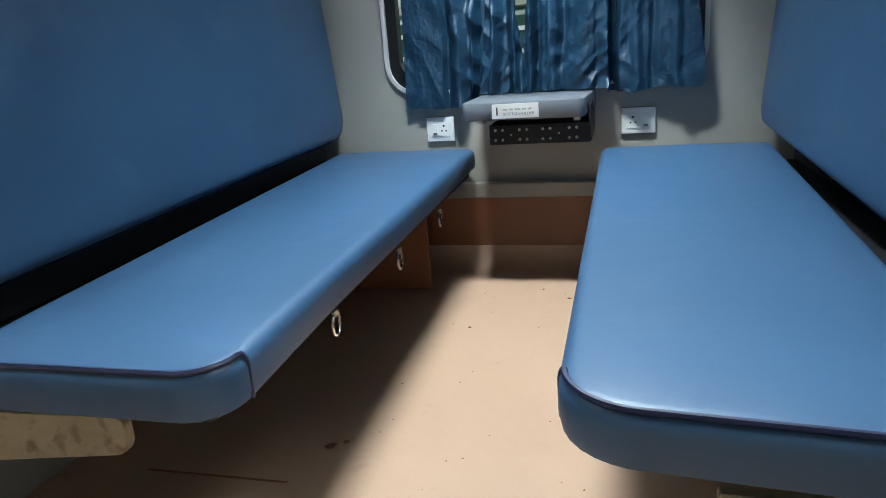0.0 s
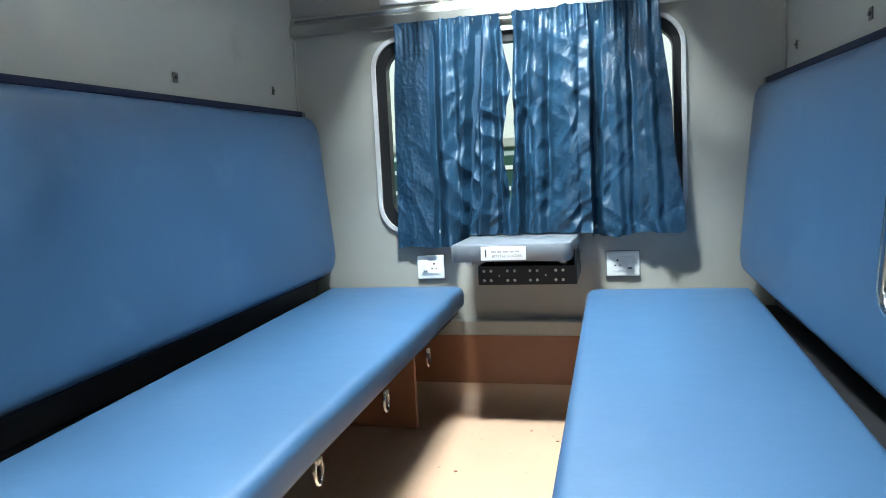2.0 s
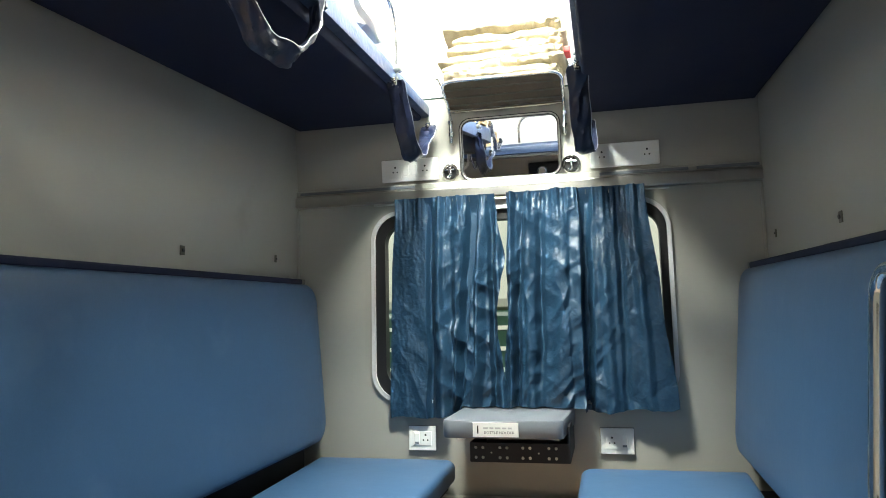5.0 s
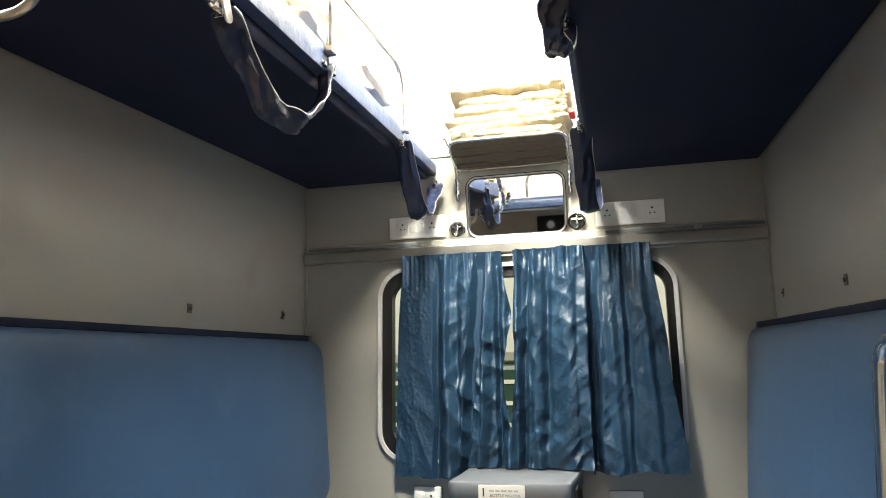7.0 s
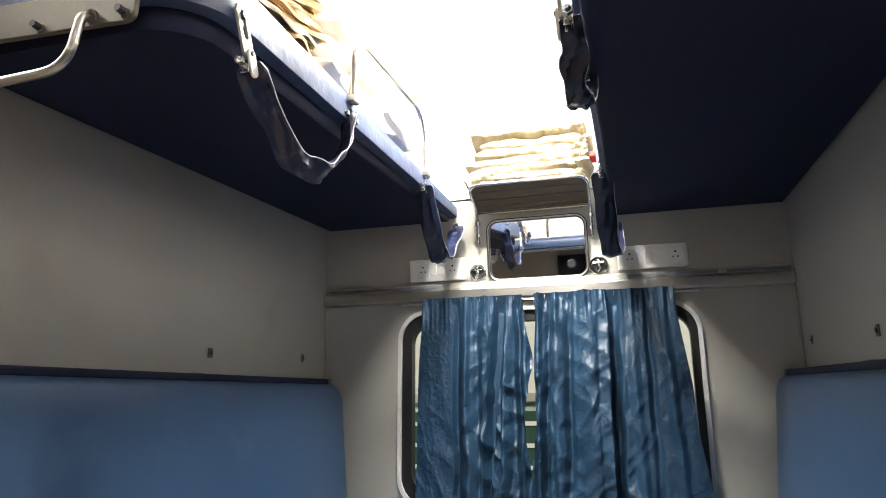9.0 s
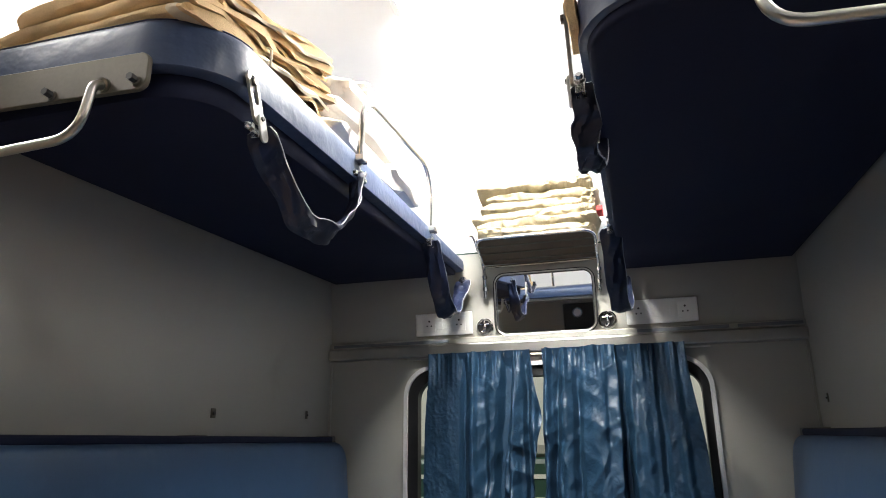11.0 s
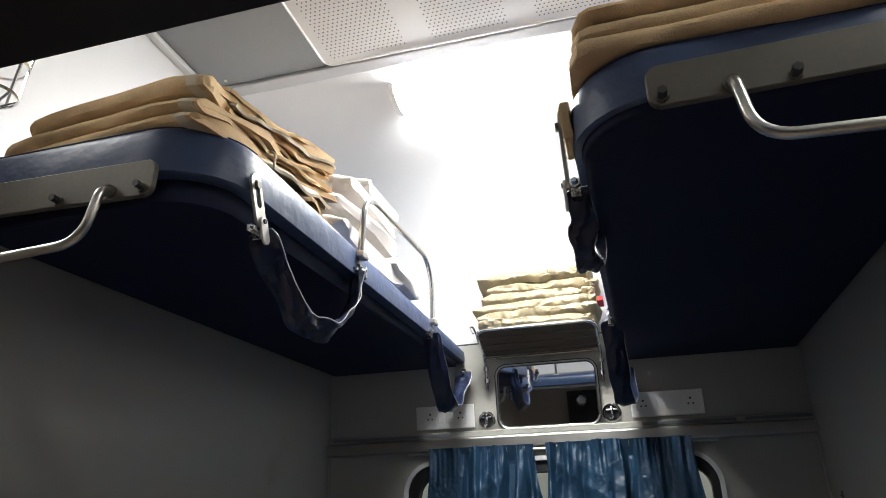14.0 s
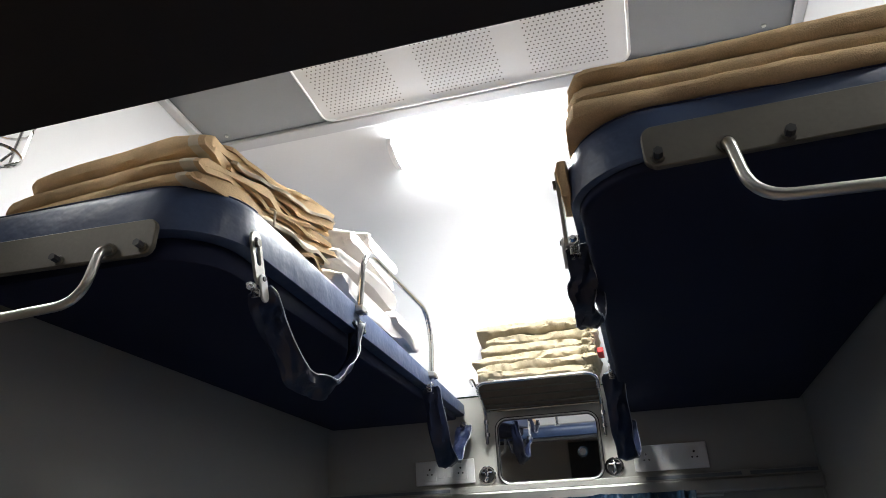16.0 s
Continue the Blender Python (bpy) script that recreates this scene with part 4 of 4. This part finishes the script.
def sleeve(path, width, seed, across):
    """A flat crinkled fabric sleeve with puckers, and its light seam along one edge."""
    pts = smooth_path(path, 14)
    bm = bmesh.new()
    rows, seam = [], []
    lead = Vector(across).normalized()
    m = 22
    for i, p in enumerate(pts):
        d = (pts[min(i + 1, len(pts) - 1)] - pts[max(i - 1, 0)]).normalized()
        wide = (lead - d * lead.dot(d)).normalized()
        nrm = d.cross(wide).normalized()
        s = i / (len(pts) - 1)
        ends = min(1.0, 0.8 + 5.0 * min(s, 1 - s))
        w = width * ends * (0.95 + 0.35 * noise.noise(Vector((s * 6, seed, 0))))
        mid = p + nrm * 0.012 * noise.noise(Vector((s * 9, seed, 5)))
        ring = []
        for j in range(m):
            a = 2 * math.pi * j / m
            q = Vector((s * 8 + math.cos(a) * 0.8, math.cos(a) * 1.1 + seed * 3.1, 0.0))
            pucker = 0.018 * (noise.voronoi(q)[0][0] - 0.45) + 0.004 * noise.noise(q * 2.7)
            ring.append(bm.verts.new(mid + wide * w / 2 * math.cos(a) + nrm * (0.0055 * math.sin(a) + pucker)))
        rows.append(ring)
        seam.append(mid + wide * w / 2 * 1.02 + nrm * 0.003 * noise.noise(Vector((s * 20, seed, 5))))
    for i in range(len(rows) - 1):
        for j in range(m):
            bm.faces.new((rows[i][j], rows[i][(j + 1) % m], rows[i + 1][(j + 1) % m], rows[i + 1][j]))
    bm.faces.new(rows[0][::-1])
    bm.faces.new(rows[-1])
    return bm, seam


SEAM = mat("pale_seam", (0.45, 0.46, 0.5), 0.4, vary=0.1)


def link_strap(side, link, path, width, seed, name, label, across=(0, 0, 1)):
    t = thing(name, label, "strap", "berth straps", at=tuple(path[0]))
    if link:
        a, b = Vector(link[0]), Vector(link[1])
        d = (b - a)
        ln = d.length
        m = Matrix.Translation(a) @ Vector((0, d.y, d.z)).to_track_quat("X", "Z").to_matrix().to_4x4()
        o = rounded(rect(-0.020, ln + 0.016, -0.018, 0.018), 0.0175, 6)
        i = rounded(rect(-0.008, ln * 0.70, -0.0085, 0.0085), 0.008, 6)
        # plate in the plane of the berth edge
        ex = d.normalized()
        ey = Vector((1, 0, 0)).cross(ex).normalized()
        to3 = lambda p, q, h: a + ex * p + ey * q + Vector((1, 0, 0)) * h * -side
        part("link_plate", holed(o, i, 0.004, 0.010, to3), STEEL, t, "slotted steel link")
        part("link_pin", cyl(to3(0.004, 0, 0.0), to3(0.004, 0, 0.016), 0.0085, n=10), PAINTSTEEL, t, "dark pivot pin")
        part("short_link", prism(rounded(rect(ln - 0.004, ln + 0.052, -0.013, 0.013), 0.012, 6), 0.011, 0.016, to3, 0.001), PLASTIC, t, "short cream link plate")
        part("rivet", cyl(to3(ln + 0.006, 0, 0.015), to3(ln + 0.006, 0, 0.019), 0.005, n=10), DARK, t, "dark rivet")
    bm, seam = sleeve(path, width, seed, across)
    part("sleeve", bm, SLEEVE, t, "dark glossy fabric sleeve", True)
    part("seam", tube(seam, 0.0013, n=5), SEAM, t, "pale seam", True)
    clamp(*path[0], t, side)
    clamp(*path[-1], t, side)
    return t


XA = -0.342
link_strap(-1, ((XA, -1.752, 1.822), (XA, -1.722, 1.758)), [(XA, -1.705, 1.738), (XA, -1.655, 1.695), (XA, -1.585, 1.655), (XA, -1.515, 1.615), (XA, -1.44, 1.622), (XA, -1.36, 1.638), (XA, -1.285, 1.70), (XA, -1.235, 1.78), (XA, -1.205, 1.852)], 0.062, 3, "berth_strap", "hanging navy sleeved berth strap with a slotted steel link", (0.75, 0, 0.66))
link_strap(-1, None, [(XA, -0.545, 1.87), (XA, -0.49, 1.80), (XA, -0.42, 1.71), (XA, -0.34, 1.655), (XA, -0.26, 1.66), (XA, -0.18, 1.72), (XA, -0.11, 1.79), (XA, -0.07, 1.84)], 0.07, 9, "berth_strap", "navy sleeved berth strap looped near the wall", (0.9, 0, 0.4))
XB = 0.272
link_strap(1, ((XB, -1.765, 1.832), (XB, -1.715, 1.745)), [(XB + 0.006, -1.705, 1.735), (XB + 0.008, -1.665, 1.69), (XB + 0.004, -1.61, 1.65), (XB + 0.008, -1.53, 1.655), (XB + 0.014, -1.44, 1.70), (XB + 0.014, -1.38, 1.79)], 0.05, 14, "berth_strap", "bunched dark sleeved berth strap with a slotted steel link", (0.9, 0.2, 0.4))
link_strap(1, None, [(XB + 0.01, -0.60, 1.845), (XB + 0.012, -0.50, 1.78), (XB + 0.014, -0.40, 1.68), (XB + 0.02, -0.31, 1.63), (XB + 0.03, -0.2, 1.66), (XB + 0.03, -0.1, 1.75), (XB + 0.03, -0.07, 1.81)], 0.07, 21, "berth_strap", "navy sleeved berth strap looped near the wall", (1, 0.1, 0.2))


def guard_rail(side, x, y0, y1, z0, z1, lab, ztop=2.11):
    t = thing("guard_rail", lab, "guard rail", "guard rails", at=(x, (y0 + y1) / 2, z0))
    bar = bend([(x, y0, z0), (x, y0 + 0.01, ztop - 0.02), (x, y1 - 0.07, ztop + 0.025), (x, y1, z1 + 0.14), (x, y1, z1)], 0.11, 9)
    part("bar", tube(bar, 0.009, n=10), CHROME, t, "", True)
    for y, z in ((y0, z0), (y1, z1)):
        part("foot", box(x - 0.016, x + 0.016, y - 0.018, y + 0.018, z - 0.012, z + 0.006, 0.003), STEEL, t, "steel foot clamp")
        part("foot_bolt", cyl((x - 0.022, y, z - 0.014), (x + 0.022, y, z - 0.014), 0.006, n=6), CHROME, t)
    return t


guard_rail(-1, -0.337, -1.212, -0.545, 1.895, 1.915, "bent chrome guard rail on the edge of the upper berth")
guard_rail(1, 0.295, -1.25, -0.56, 1.885, 1.905, "bent chrome guard rail on the edge of the upper berth")

# ---------------- bedding on the upper berths ----------------


def folded_blanket(x0, x1, y0, y1, z, passes, gap, seed, wob=0.008, droop=0.0, rise=0.0, hem=None, slope=0.058, soft_end=0.03, turn=0.0):
    """A blanket folded back and forth; its folds face the aisle and its cut end faces the gap between the berths."""
    t = thing("folded_blanket", "folded coarse tan woollen blanket on the upper berth", "blanket", "folded blankets", at=((x0 + x1) / 2, (y0 + y1) / 2, z))
    th = gap * 0.9
    centre = []
    for k in range(passes):
        ya, yb = (y1, y0) if k % 2 == 0 else (y0, y1)
        zk = z + gap * (k + 0.5)
        for i in range(9):
            centre.append(Vector((ya + (yb - ya) * i / 8, zk)))
        if k < passes - 1:
            s = -1 if yb == y0 else 1
            for a in (-60, -30, 0, 30, 60):
                centre.append(Vector((yb + s * gap * 0.5 * math.cos(radians(a)), zk + gap * 0.5 + gap * 0.5 * math.sin(radians(a)))))
    n = len(centre)
    left, right = [], []
    for i, p in enumerate(centre):
        d = (centre[min(i + 1, n - 1)] - centre[max(i - 1, 0)]).normalized()
        nn = Vector((-d.y, d.x))
        left.append(p + nn * th / 2)
        right.append(p - nn * th / 2)
    loop = left + right[::-1]
    nx = 40

    def skin(xa, xb, steps, grow=0.0, caps=True):
        bm = bmesh.new()
        rows = []
        for i in range(steps + 1):
            x = xa + (xb - xa) * i / steps
            u = (x - x0) / (x1 - x0)
            row = []
            for j, p in enumerate(loop):
                q = Vector((x * 6 + seed * 5, p.x * 5, p.y * 9 + seed))
                w = noise.fractal(q, 0.9, 2.0, 3)
                f = noise.noise(q * 3.5)
                c = centre[j if j < n else 2 * n - 1 - j]
                pp = p + (p - c).normalized() * grow if grow else p
                big = noise.noise(Vector((x * 3.1 + seed * 2.3, 0.4, seed * 0.7)))
                zz2 = pp.y + wob * w * 0.9 + 0.009 * big * (pp.y - z) / (passes * gap) + 0.002 * f + rise * (1 - u) ** 2 * (pp.y - z) / (passes * gap) - droop * max(0, u - 0.75) ** 2 * 16 + slope * (pp.x - y0) * 1.0
                c2 = noise.noise(Vector((c.x * 7, c.y * 45, seed * 1.7)))
                ends = 0.035 * c2 * (max(0.0, u) ** 5 - max(0.0, 1 - u) ** 5 * 0.3)
                zz2 += 0.0055 * math.sin(pp.x * 78 + seed * 2.1 + pp.y * 60) * max(0.0, u - 0.82) / 0.18
                y2 = pp.x
                if soft_end:
                    e = min(1.0, max(0.0, (x - x0) / soft_end))
                    k2 = math.sqrt(max(0.0, 1 - (1 - e) ** 2)) * 0.5 + 0.5
                    y2 += soft_end * (1 - math.sqrt(max(0.0, 1 - (1 - e) ** 2))) * (1 if pp.x < (y0 + y1) / 2 else -1)
                    zm = z + passes * gap * 0.5
                    zz2 = zm + (zz2 - zm) * k2
                row.append(bm.verts.new((x + ends, y2 + wob * 1.3 * w, zz2)))
            rows.append(row)
        m = len(loop)
        for i in range(steps):
            for j in range(m):
                bm.faces.new((rows[i][j], rows[i][(j + 1) % m], rows[i + 1][(j + 1) % m], rows[i + 1][j]))
        for row in (rows[0], rows[-1]) if caps else ():
            for j in range(n - 1):
                bm.faces.new((row[j], row[j + 1], row[2 * n - 2 - j], row[2 * n - 1 - j]))
        return bm
    spin = Matrix.Translation((x1, y0, 0)) @ Matrix.Rotation(radians(turn), 4, 'Z') @ Matrix.Translation((-x1, -y0, 0))
    part("cloth", skin(x0, x1, nx), BLANKET, t, "", True, matrix=spin)
    if hem:
        # thin cloth edges that ripple out of the cut end
        top = passes * gap
        for q in range(5):
            zq = z + top * (0.06 + 0.21 * q)
            sheet = ruffle(x1 - 0.09, x1, y0 + 0.05 + 0.012 * (q % 3), y1 - 0.012 * (q % 2), zq, 0.0075, seed * 9 + q, slope, y0, droop + 0.035 * max(0.0, 1 - (zq - 1.90) / 0.10))
            part("inner_layer", sheet, LINEN if q == 2 else BLANKET, t, "rippled cloth edge", True, matrix=spin)
        part("hem", skin(x1 - hem - 0.012, x1 - 0.012, 4, 0.0016, False), LINEN, t, "cream stitched hem", True, matrix=spin)
    return t


def ruffle(xa, xb, ya, yb, z, th, seed, slope, y0, droop):
    """A thin cloth edge, wavy along its length and turned down at its lip."""
    bm = bmesh.new()
    ny, nx = 72, 8
    tops, lows = [], []
    for i in range(ny + 1):
        y = ya + (yb - ya) * i / ny
        reach = 0.016 * noise.noise(Vector((y * 9, seed, 0))) + 0.012 * noise.noise(Vector((y * 15, seed, 3))) + 0.008 * ((seed * 7) % 3)
        rt, rl = [], []
        for k in range(nx + 1):
            u = k / nx
            x = xa + (xb + reach - xa) * u
            wave = 0.022 * noise.noise(Vector((y * 9 + seed * 3.3, x * 6, seed * 0.37))) + 0.007 * noise.noise(Vector((y * 17, x * 10, seed)))
            zz3 = z + wave * u + slope * (y - y0) - (droop * 0.9 + 0.010) * u ** 3
            rt.append(bm.verts.new((x, y, zz3 + th / 2)))
            rl.append(bm.verts.new((x - 0.002, y, zz3 - th / 2)))
        tops.append(rt)
        lows.append(rl)
    for i in range(ny):
        for k in range(nx):
            bm.faces.new((tops[i][k], tops[i][k + 1], tops[i + 1][k + 1], tops[i + 1][k]))
            bm.faces.new((lows[i][k], lows[i + 1][k], lows[i + 1][k + 1], lows[i][k + 1]))
        bm.faces.new((tops[i][nx], lows[i][nx], lows[i + 1][nx], tops[i + 1][nx]))
    for e in (0, ny):
        for k in range(nx):
            bm.faces.new((tops[e][k], tops[e][k + 1], lows[e][k + 1], lows[e][k]))
    return bm


lower_blanket = folded_blanket(-0.93, -0.385, -1.872, -1.40, 1.899, 4, 0.0185, 1, 0.011, 0.014, -0.010, 0.032, slope=0.11, turn=-4, soft_end=0.05)
folded_blanket(-0.868, -0.392, -1.866, -1.40, 1.975, 2, 0.0275, 5, 0.013, 0.02, -0.012, 0.02, slope=0.165, turn=-5, soft_end=0.06)
part("tassel", tube(smooth_path([(-0.372, -1.665, 1.955), (-0.352, -1.667, 1.945), (-0.349, -1.668, 1.925), (-0.351, -1.665, 1.905)], 5), 0.0028, n=6), LINEN, lower_blanket, "loose cream thread", True)
folded_blanket(0.296, 0.93, -1.878, -1.40, 1.872, 2, 0.0175, 6, 0.010, soft_end=0.04)
folded_blanket(0.300, 0.93, -1.872, -1.40, 1.907, 2, 0.0165, 7, 0.010, soft_end=0.04)
folded_blanket(0.304, 0.93, -1.872, -1.40, 1.940, 2, 0.019, 8, 0.012, soft_end=0.04)
tagged(part("blanket_corner", crumpled(0.268, 0.286, -1.79, -1.69, 1.795, 1.868, 61, 0.005, 10), BLANKET, None, "", True), "loose blanket corner hanging over the berth edge", "blanket")


def pillow(x0, x1, y0, y1, z0, z1, seed, label="plump white pillow stacked on the upper berth"):
    t = thing("pillow", label, "pillow", "pillows", at=((x0 + x1) / 2, (y0 + y1) / 2, z0))
    part("case", crumpled(x0, x1, y0, y1, z0, z1, seed, 0.017, 44, puff=0.7, freq=10), PILLOW, t, "", True)
    return t


pillow(-0.85, -0.372, -1.30, -0.78, 1.925, 2.015, 31)
pillow(-0.86, -0.380, -1.28, -0.80, 2.018, 2.100, 32)
pillow(-0.84, -0.385, -1.22, -0.79, 2.103, 2.180, 33)
pillow(-0.84, -0.40, -1.06, -0.76, 2.183, 2.255, 34)
tagged(part("folded_sheet", crumpled(-0.46, -0.345, -0.92, -0.62, 1.96, 2.025, 41, 0.012, 18, puff=0.6, freq=12), PILLOW, None, "", True), "crumpled white bed sheet beside the pillows", "sheet")
pillow(0.42, 0.88, -1.1, -0.5, 1.90, 2.02, 36, "white pillow lying on the upper berth")

# ---------------- ceiling vent ----------------


HOLE = mat("vent_hole", (0.11, 0.105, 0.095), 0.8, vary=0.2)


def ceiling_vent():
    zc = ZC - 0.006
    t = thing("ceiling_vent", "white perforated air vent panel set in the ceiling", "vent", at=(-0.02, -1.35, zc))
    o = rounded(rect(-0.507, 0.476, -1.56, -1.168), 0.04, 8)
    part("panel", prism(o, zc - 0.012, zc - 0.001, edge=0.003), VENTWHITE, t)
    part("rim", tube([(p.x, p.y, zc - 0.012) for p in inset(o, 0.006)], 0.004, n=6, closed=True), VENTWHITE, t, "raised rim", True)
    for x0, x1 in ((-0.465, -0.215), (-0.13, 0.105), (0.19, 0.415)):
        bm = bmesh.new()
        nx, ny = 17, 24
        for i in range(nx):
            for j in range(ny):
                x = x0 + (x1 - x0) * (i + 0.5 * (j % 2)) / nx
                y = -1.535 + 0.33 * j / (ny - 1)
                vs = [bm.verts.new((x + 0.0025 * math.cos(a), y + 0.0025 * math.sin(a), zc - 0.0126)) for a in [math.pi * k / 3 for k in range(6)]]
                vt = [bm.verts.new((v.co.x, v.co.y, zc - 0.0118)) for v in vs]
                bm.faces.new(vs)
                for k in range(6):
                    bm.faces.new((vs[k], vs[(k + 1) % 6], vt[(k + 1) % 6], vt[k]))
        tagged(part("perforation", bm, HOLE, t, "rows of small dark holes"), kind="stuff")
    return t


ceiling_vent()
for x in (-0.86, 0.84):
    structure("ceiling_screw", cyl((x, -1.19, ZC - 0.009), (x, -1.19, ZC - 0.006), 0.006, n=10), STEEL, "small steel screw in the ceiling", "screw")

# ---------------- wire basket on the partition end ----------------


def wire_basket():
    t = thing("wire_basket", "small chrome wire basket on the partition", "basket", at=(-0.93, -1.86, 2.15))
    for k, z in enumerate((2.05, 2.13, 2.21, 2.28)):
        r = 0.05 + 0.006 * k
        ring = [(-0.90 + r * math.cos(a), -1.90 + r * 0.9 * math.sin(a), z) for a in [2 * math.pi * q / 22 for q in range(22)]]
        part("hoop", tube(ring, 0.0035, n=6, closed=True), CHROME, t, "", True)
    for k in range(7):
        a = 2 * math.pi * k / 7
        c, s = math.cos(a), math.sin(a)
        part("upright_wire", tube([(-0.90 + 0.02 * c, -1.90 + 0.02 * s, 2.03), (-0.90 + 0.048 * c, -1.90 + 0.044 * s, 2.05), (-0.90 + 0.068 * c, -1.90 + 0.061 * s, 2.28)], 0.003, n=6), CHROME, t, "", True)
    part("clamp", box(-0.958, -0.93, -1.92, -1.88, 2.10, 2.14, 0.004), STEEL, t, "steel clamp")
    return t


wire_basket()

# ---------------- across the aisle ----------------
structure("dark_blind", box(-0.25, 0.75, -3.248, -3.235, 0.95, 1.64, 0.01), DARK, "dark lowered blind on the aisle window", "blind")


def round_lamp():
    t = thing("reading_lamp", "round chrome reading lamp under the side berth", "lamp", at=(-0.13, -3.2, 1.56))
    part("body", cyl((-0.13, -3.234, 1.56), (-0.13, -3.215, 1.56), 0.05, n=24, r2=0.042), CHROME, t, "", True)
    part("lens", cyl((-0.13, -3.216, 1.56), (-0.13, -3.208, 1.56), 0.03, n=20), PLASTIC, t, "frosted lens")
    return t


round_lamp()
sb = folded_blanket(-0.80, -0.42, -2.65, -2.35, 1.79, 3, 0.035, 15, 0.010, slope=0.0)
sb["label"] = "folded tan woollen blanket on the side berth"
link_strap(-1, None, [(-0.60, -2.28, 1.80), (-0.585, -2.275, 1.73), (-0.56, -2.275, 1.645), (-0.535, -2.275, 1.66), (-0.515, -2.28, 1.78)], 0.055, 33, "berth_strap", "crinkled navy sleeved strap hanging on the side berth edge", (0.3, 0.9, 0))
link_strap(-1, None, [(-0.42, -2.28, 1.96), (-0.405, -2.275, 1.88), (-0.385, -2.275, 1.775), (-0.365, -2.275, 1.78), (-0.35, -2.28, 1.83)], 0.04, 37, "berth_strap", "navy sleeved strap looped over the side berth edge", (0.8, 0.5, 0))


def side_guard_rail():
    t = thing("guard_rail", "bent chrome guard rail on the edge of the side berth", "guard rail", "guard rails", at=(0.06, -2.345, 1.79))
    bar = bend([(-0.22, -2.345, 1.788), (-0.22, -2.345, 1.99), (0.34, -2.345, 1.99), (0.34, -2.345, 1.788)], 0.13, 9)
    part("bar", tube(bar, 0.009, n=10), CHROME, t, "", True)
    for x in (-0.22, 0.34):
        part("foot", box(x - 0.018, x + 0.018, -2.361, -2.329, 1.786, 1.80, 0.003), STEEL, t, "steel foot clamp")
    return t


side_guard_rail()

# ---------------- dirt on the floor ----------------
bm = bmesh.new()
rd = random.Random(5)
specks = [(-0.178, -0.703, 0.008), (-0.36, -1.42, 0.014), (-0.33, -1.40, 0.010), (-0.10, -1.72, 0.009), (0.12, -0.42, 0.007), (0.02, -0.33, 0.006)]
specks += [(rd.uniform(-0.3, 0.25), rd.uniform(-1.8, -0.3), rd.uniform(0.0015, 0.004)) for _ in range(40)]
for x, y, r in specks:
    k = 7
    vs = [bm.verts.new((x + r * rd.uniform(0.5, 1.2) * math.cos(2 * math.pi * i / k), y + r * rd.uniform(0.5, 1.2) * math.sin(2 * math.pi * i / k), 0.0006)) for i in range(k)]
    vt = [bm.verts.new((v.co.x * 0.7 + x * 0.3, v.co.y * 0.7 + y * 0.3, 0.0006 + r * 0.25)) for v in vs]
    bm.faces.new(vt)
    for i in range(k):
        bm.faces.new((vs[i], vs[(i + 1) % k], vt[(i + 1) % k], vt[i]))
tagged(part("floor_dirt", bm, BROWN), "scattered brown specks of dirt on the floor", "dirt", kind="stuff")
structure("floor_joint", box(-0.75, -0.4, -1.572, -1.566, 0.0005, 0.0015), BROWN, "dark welded joint in the floor vinyl", "floor joint")
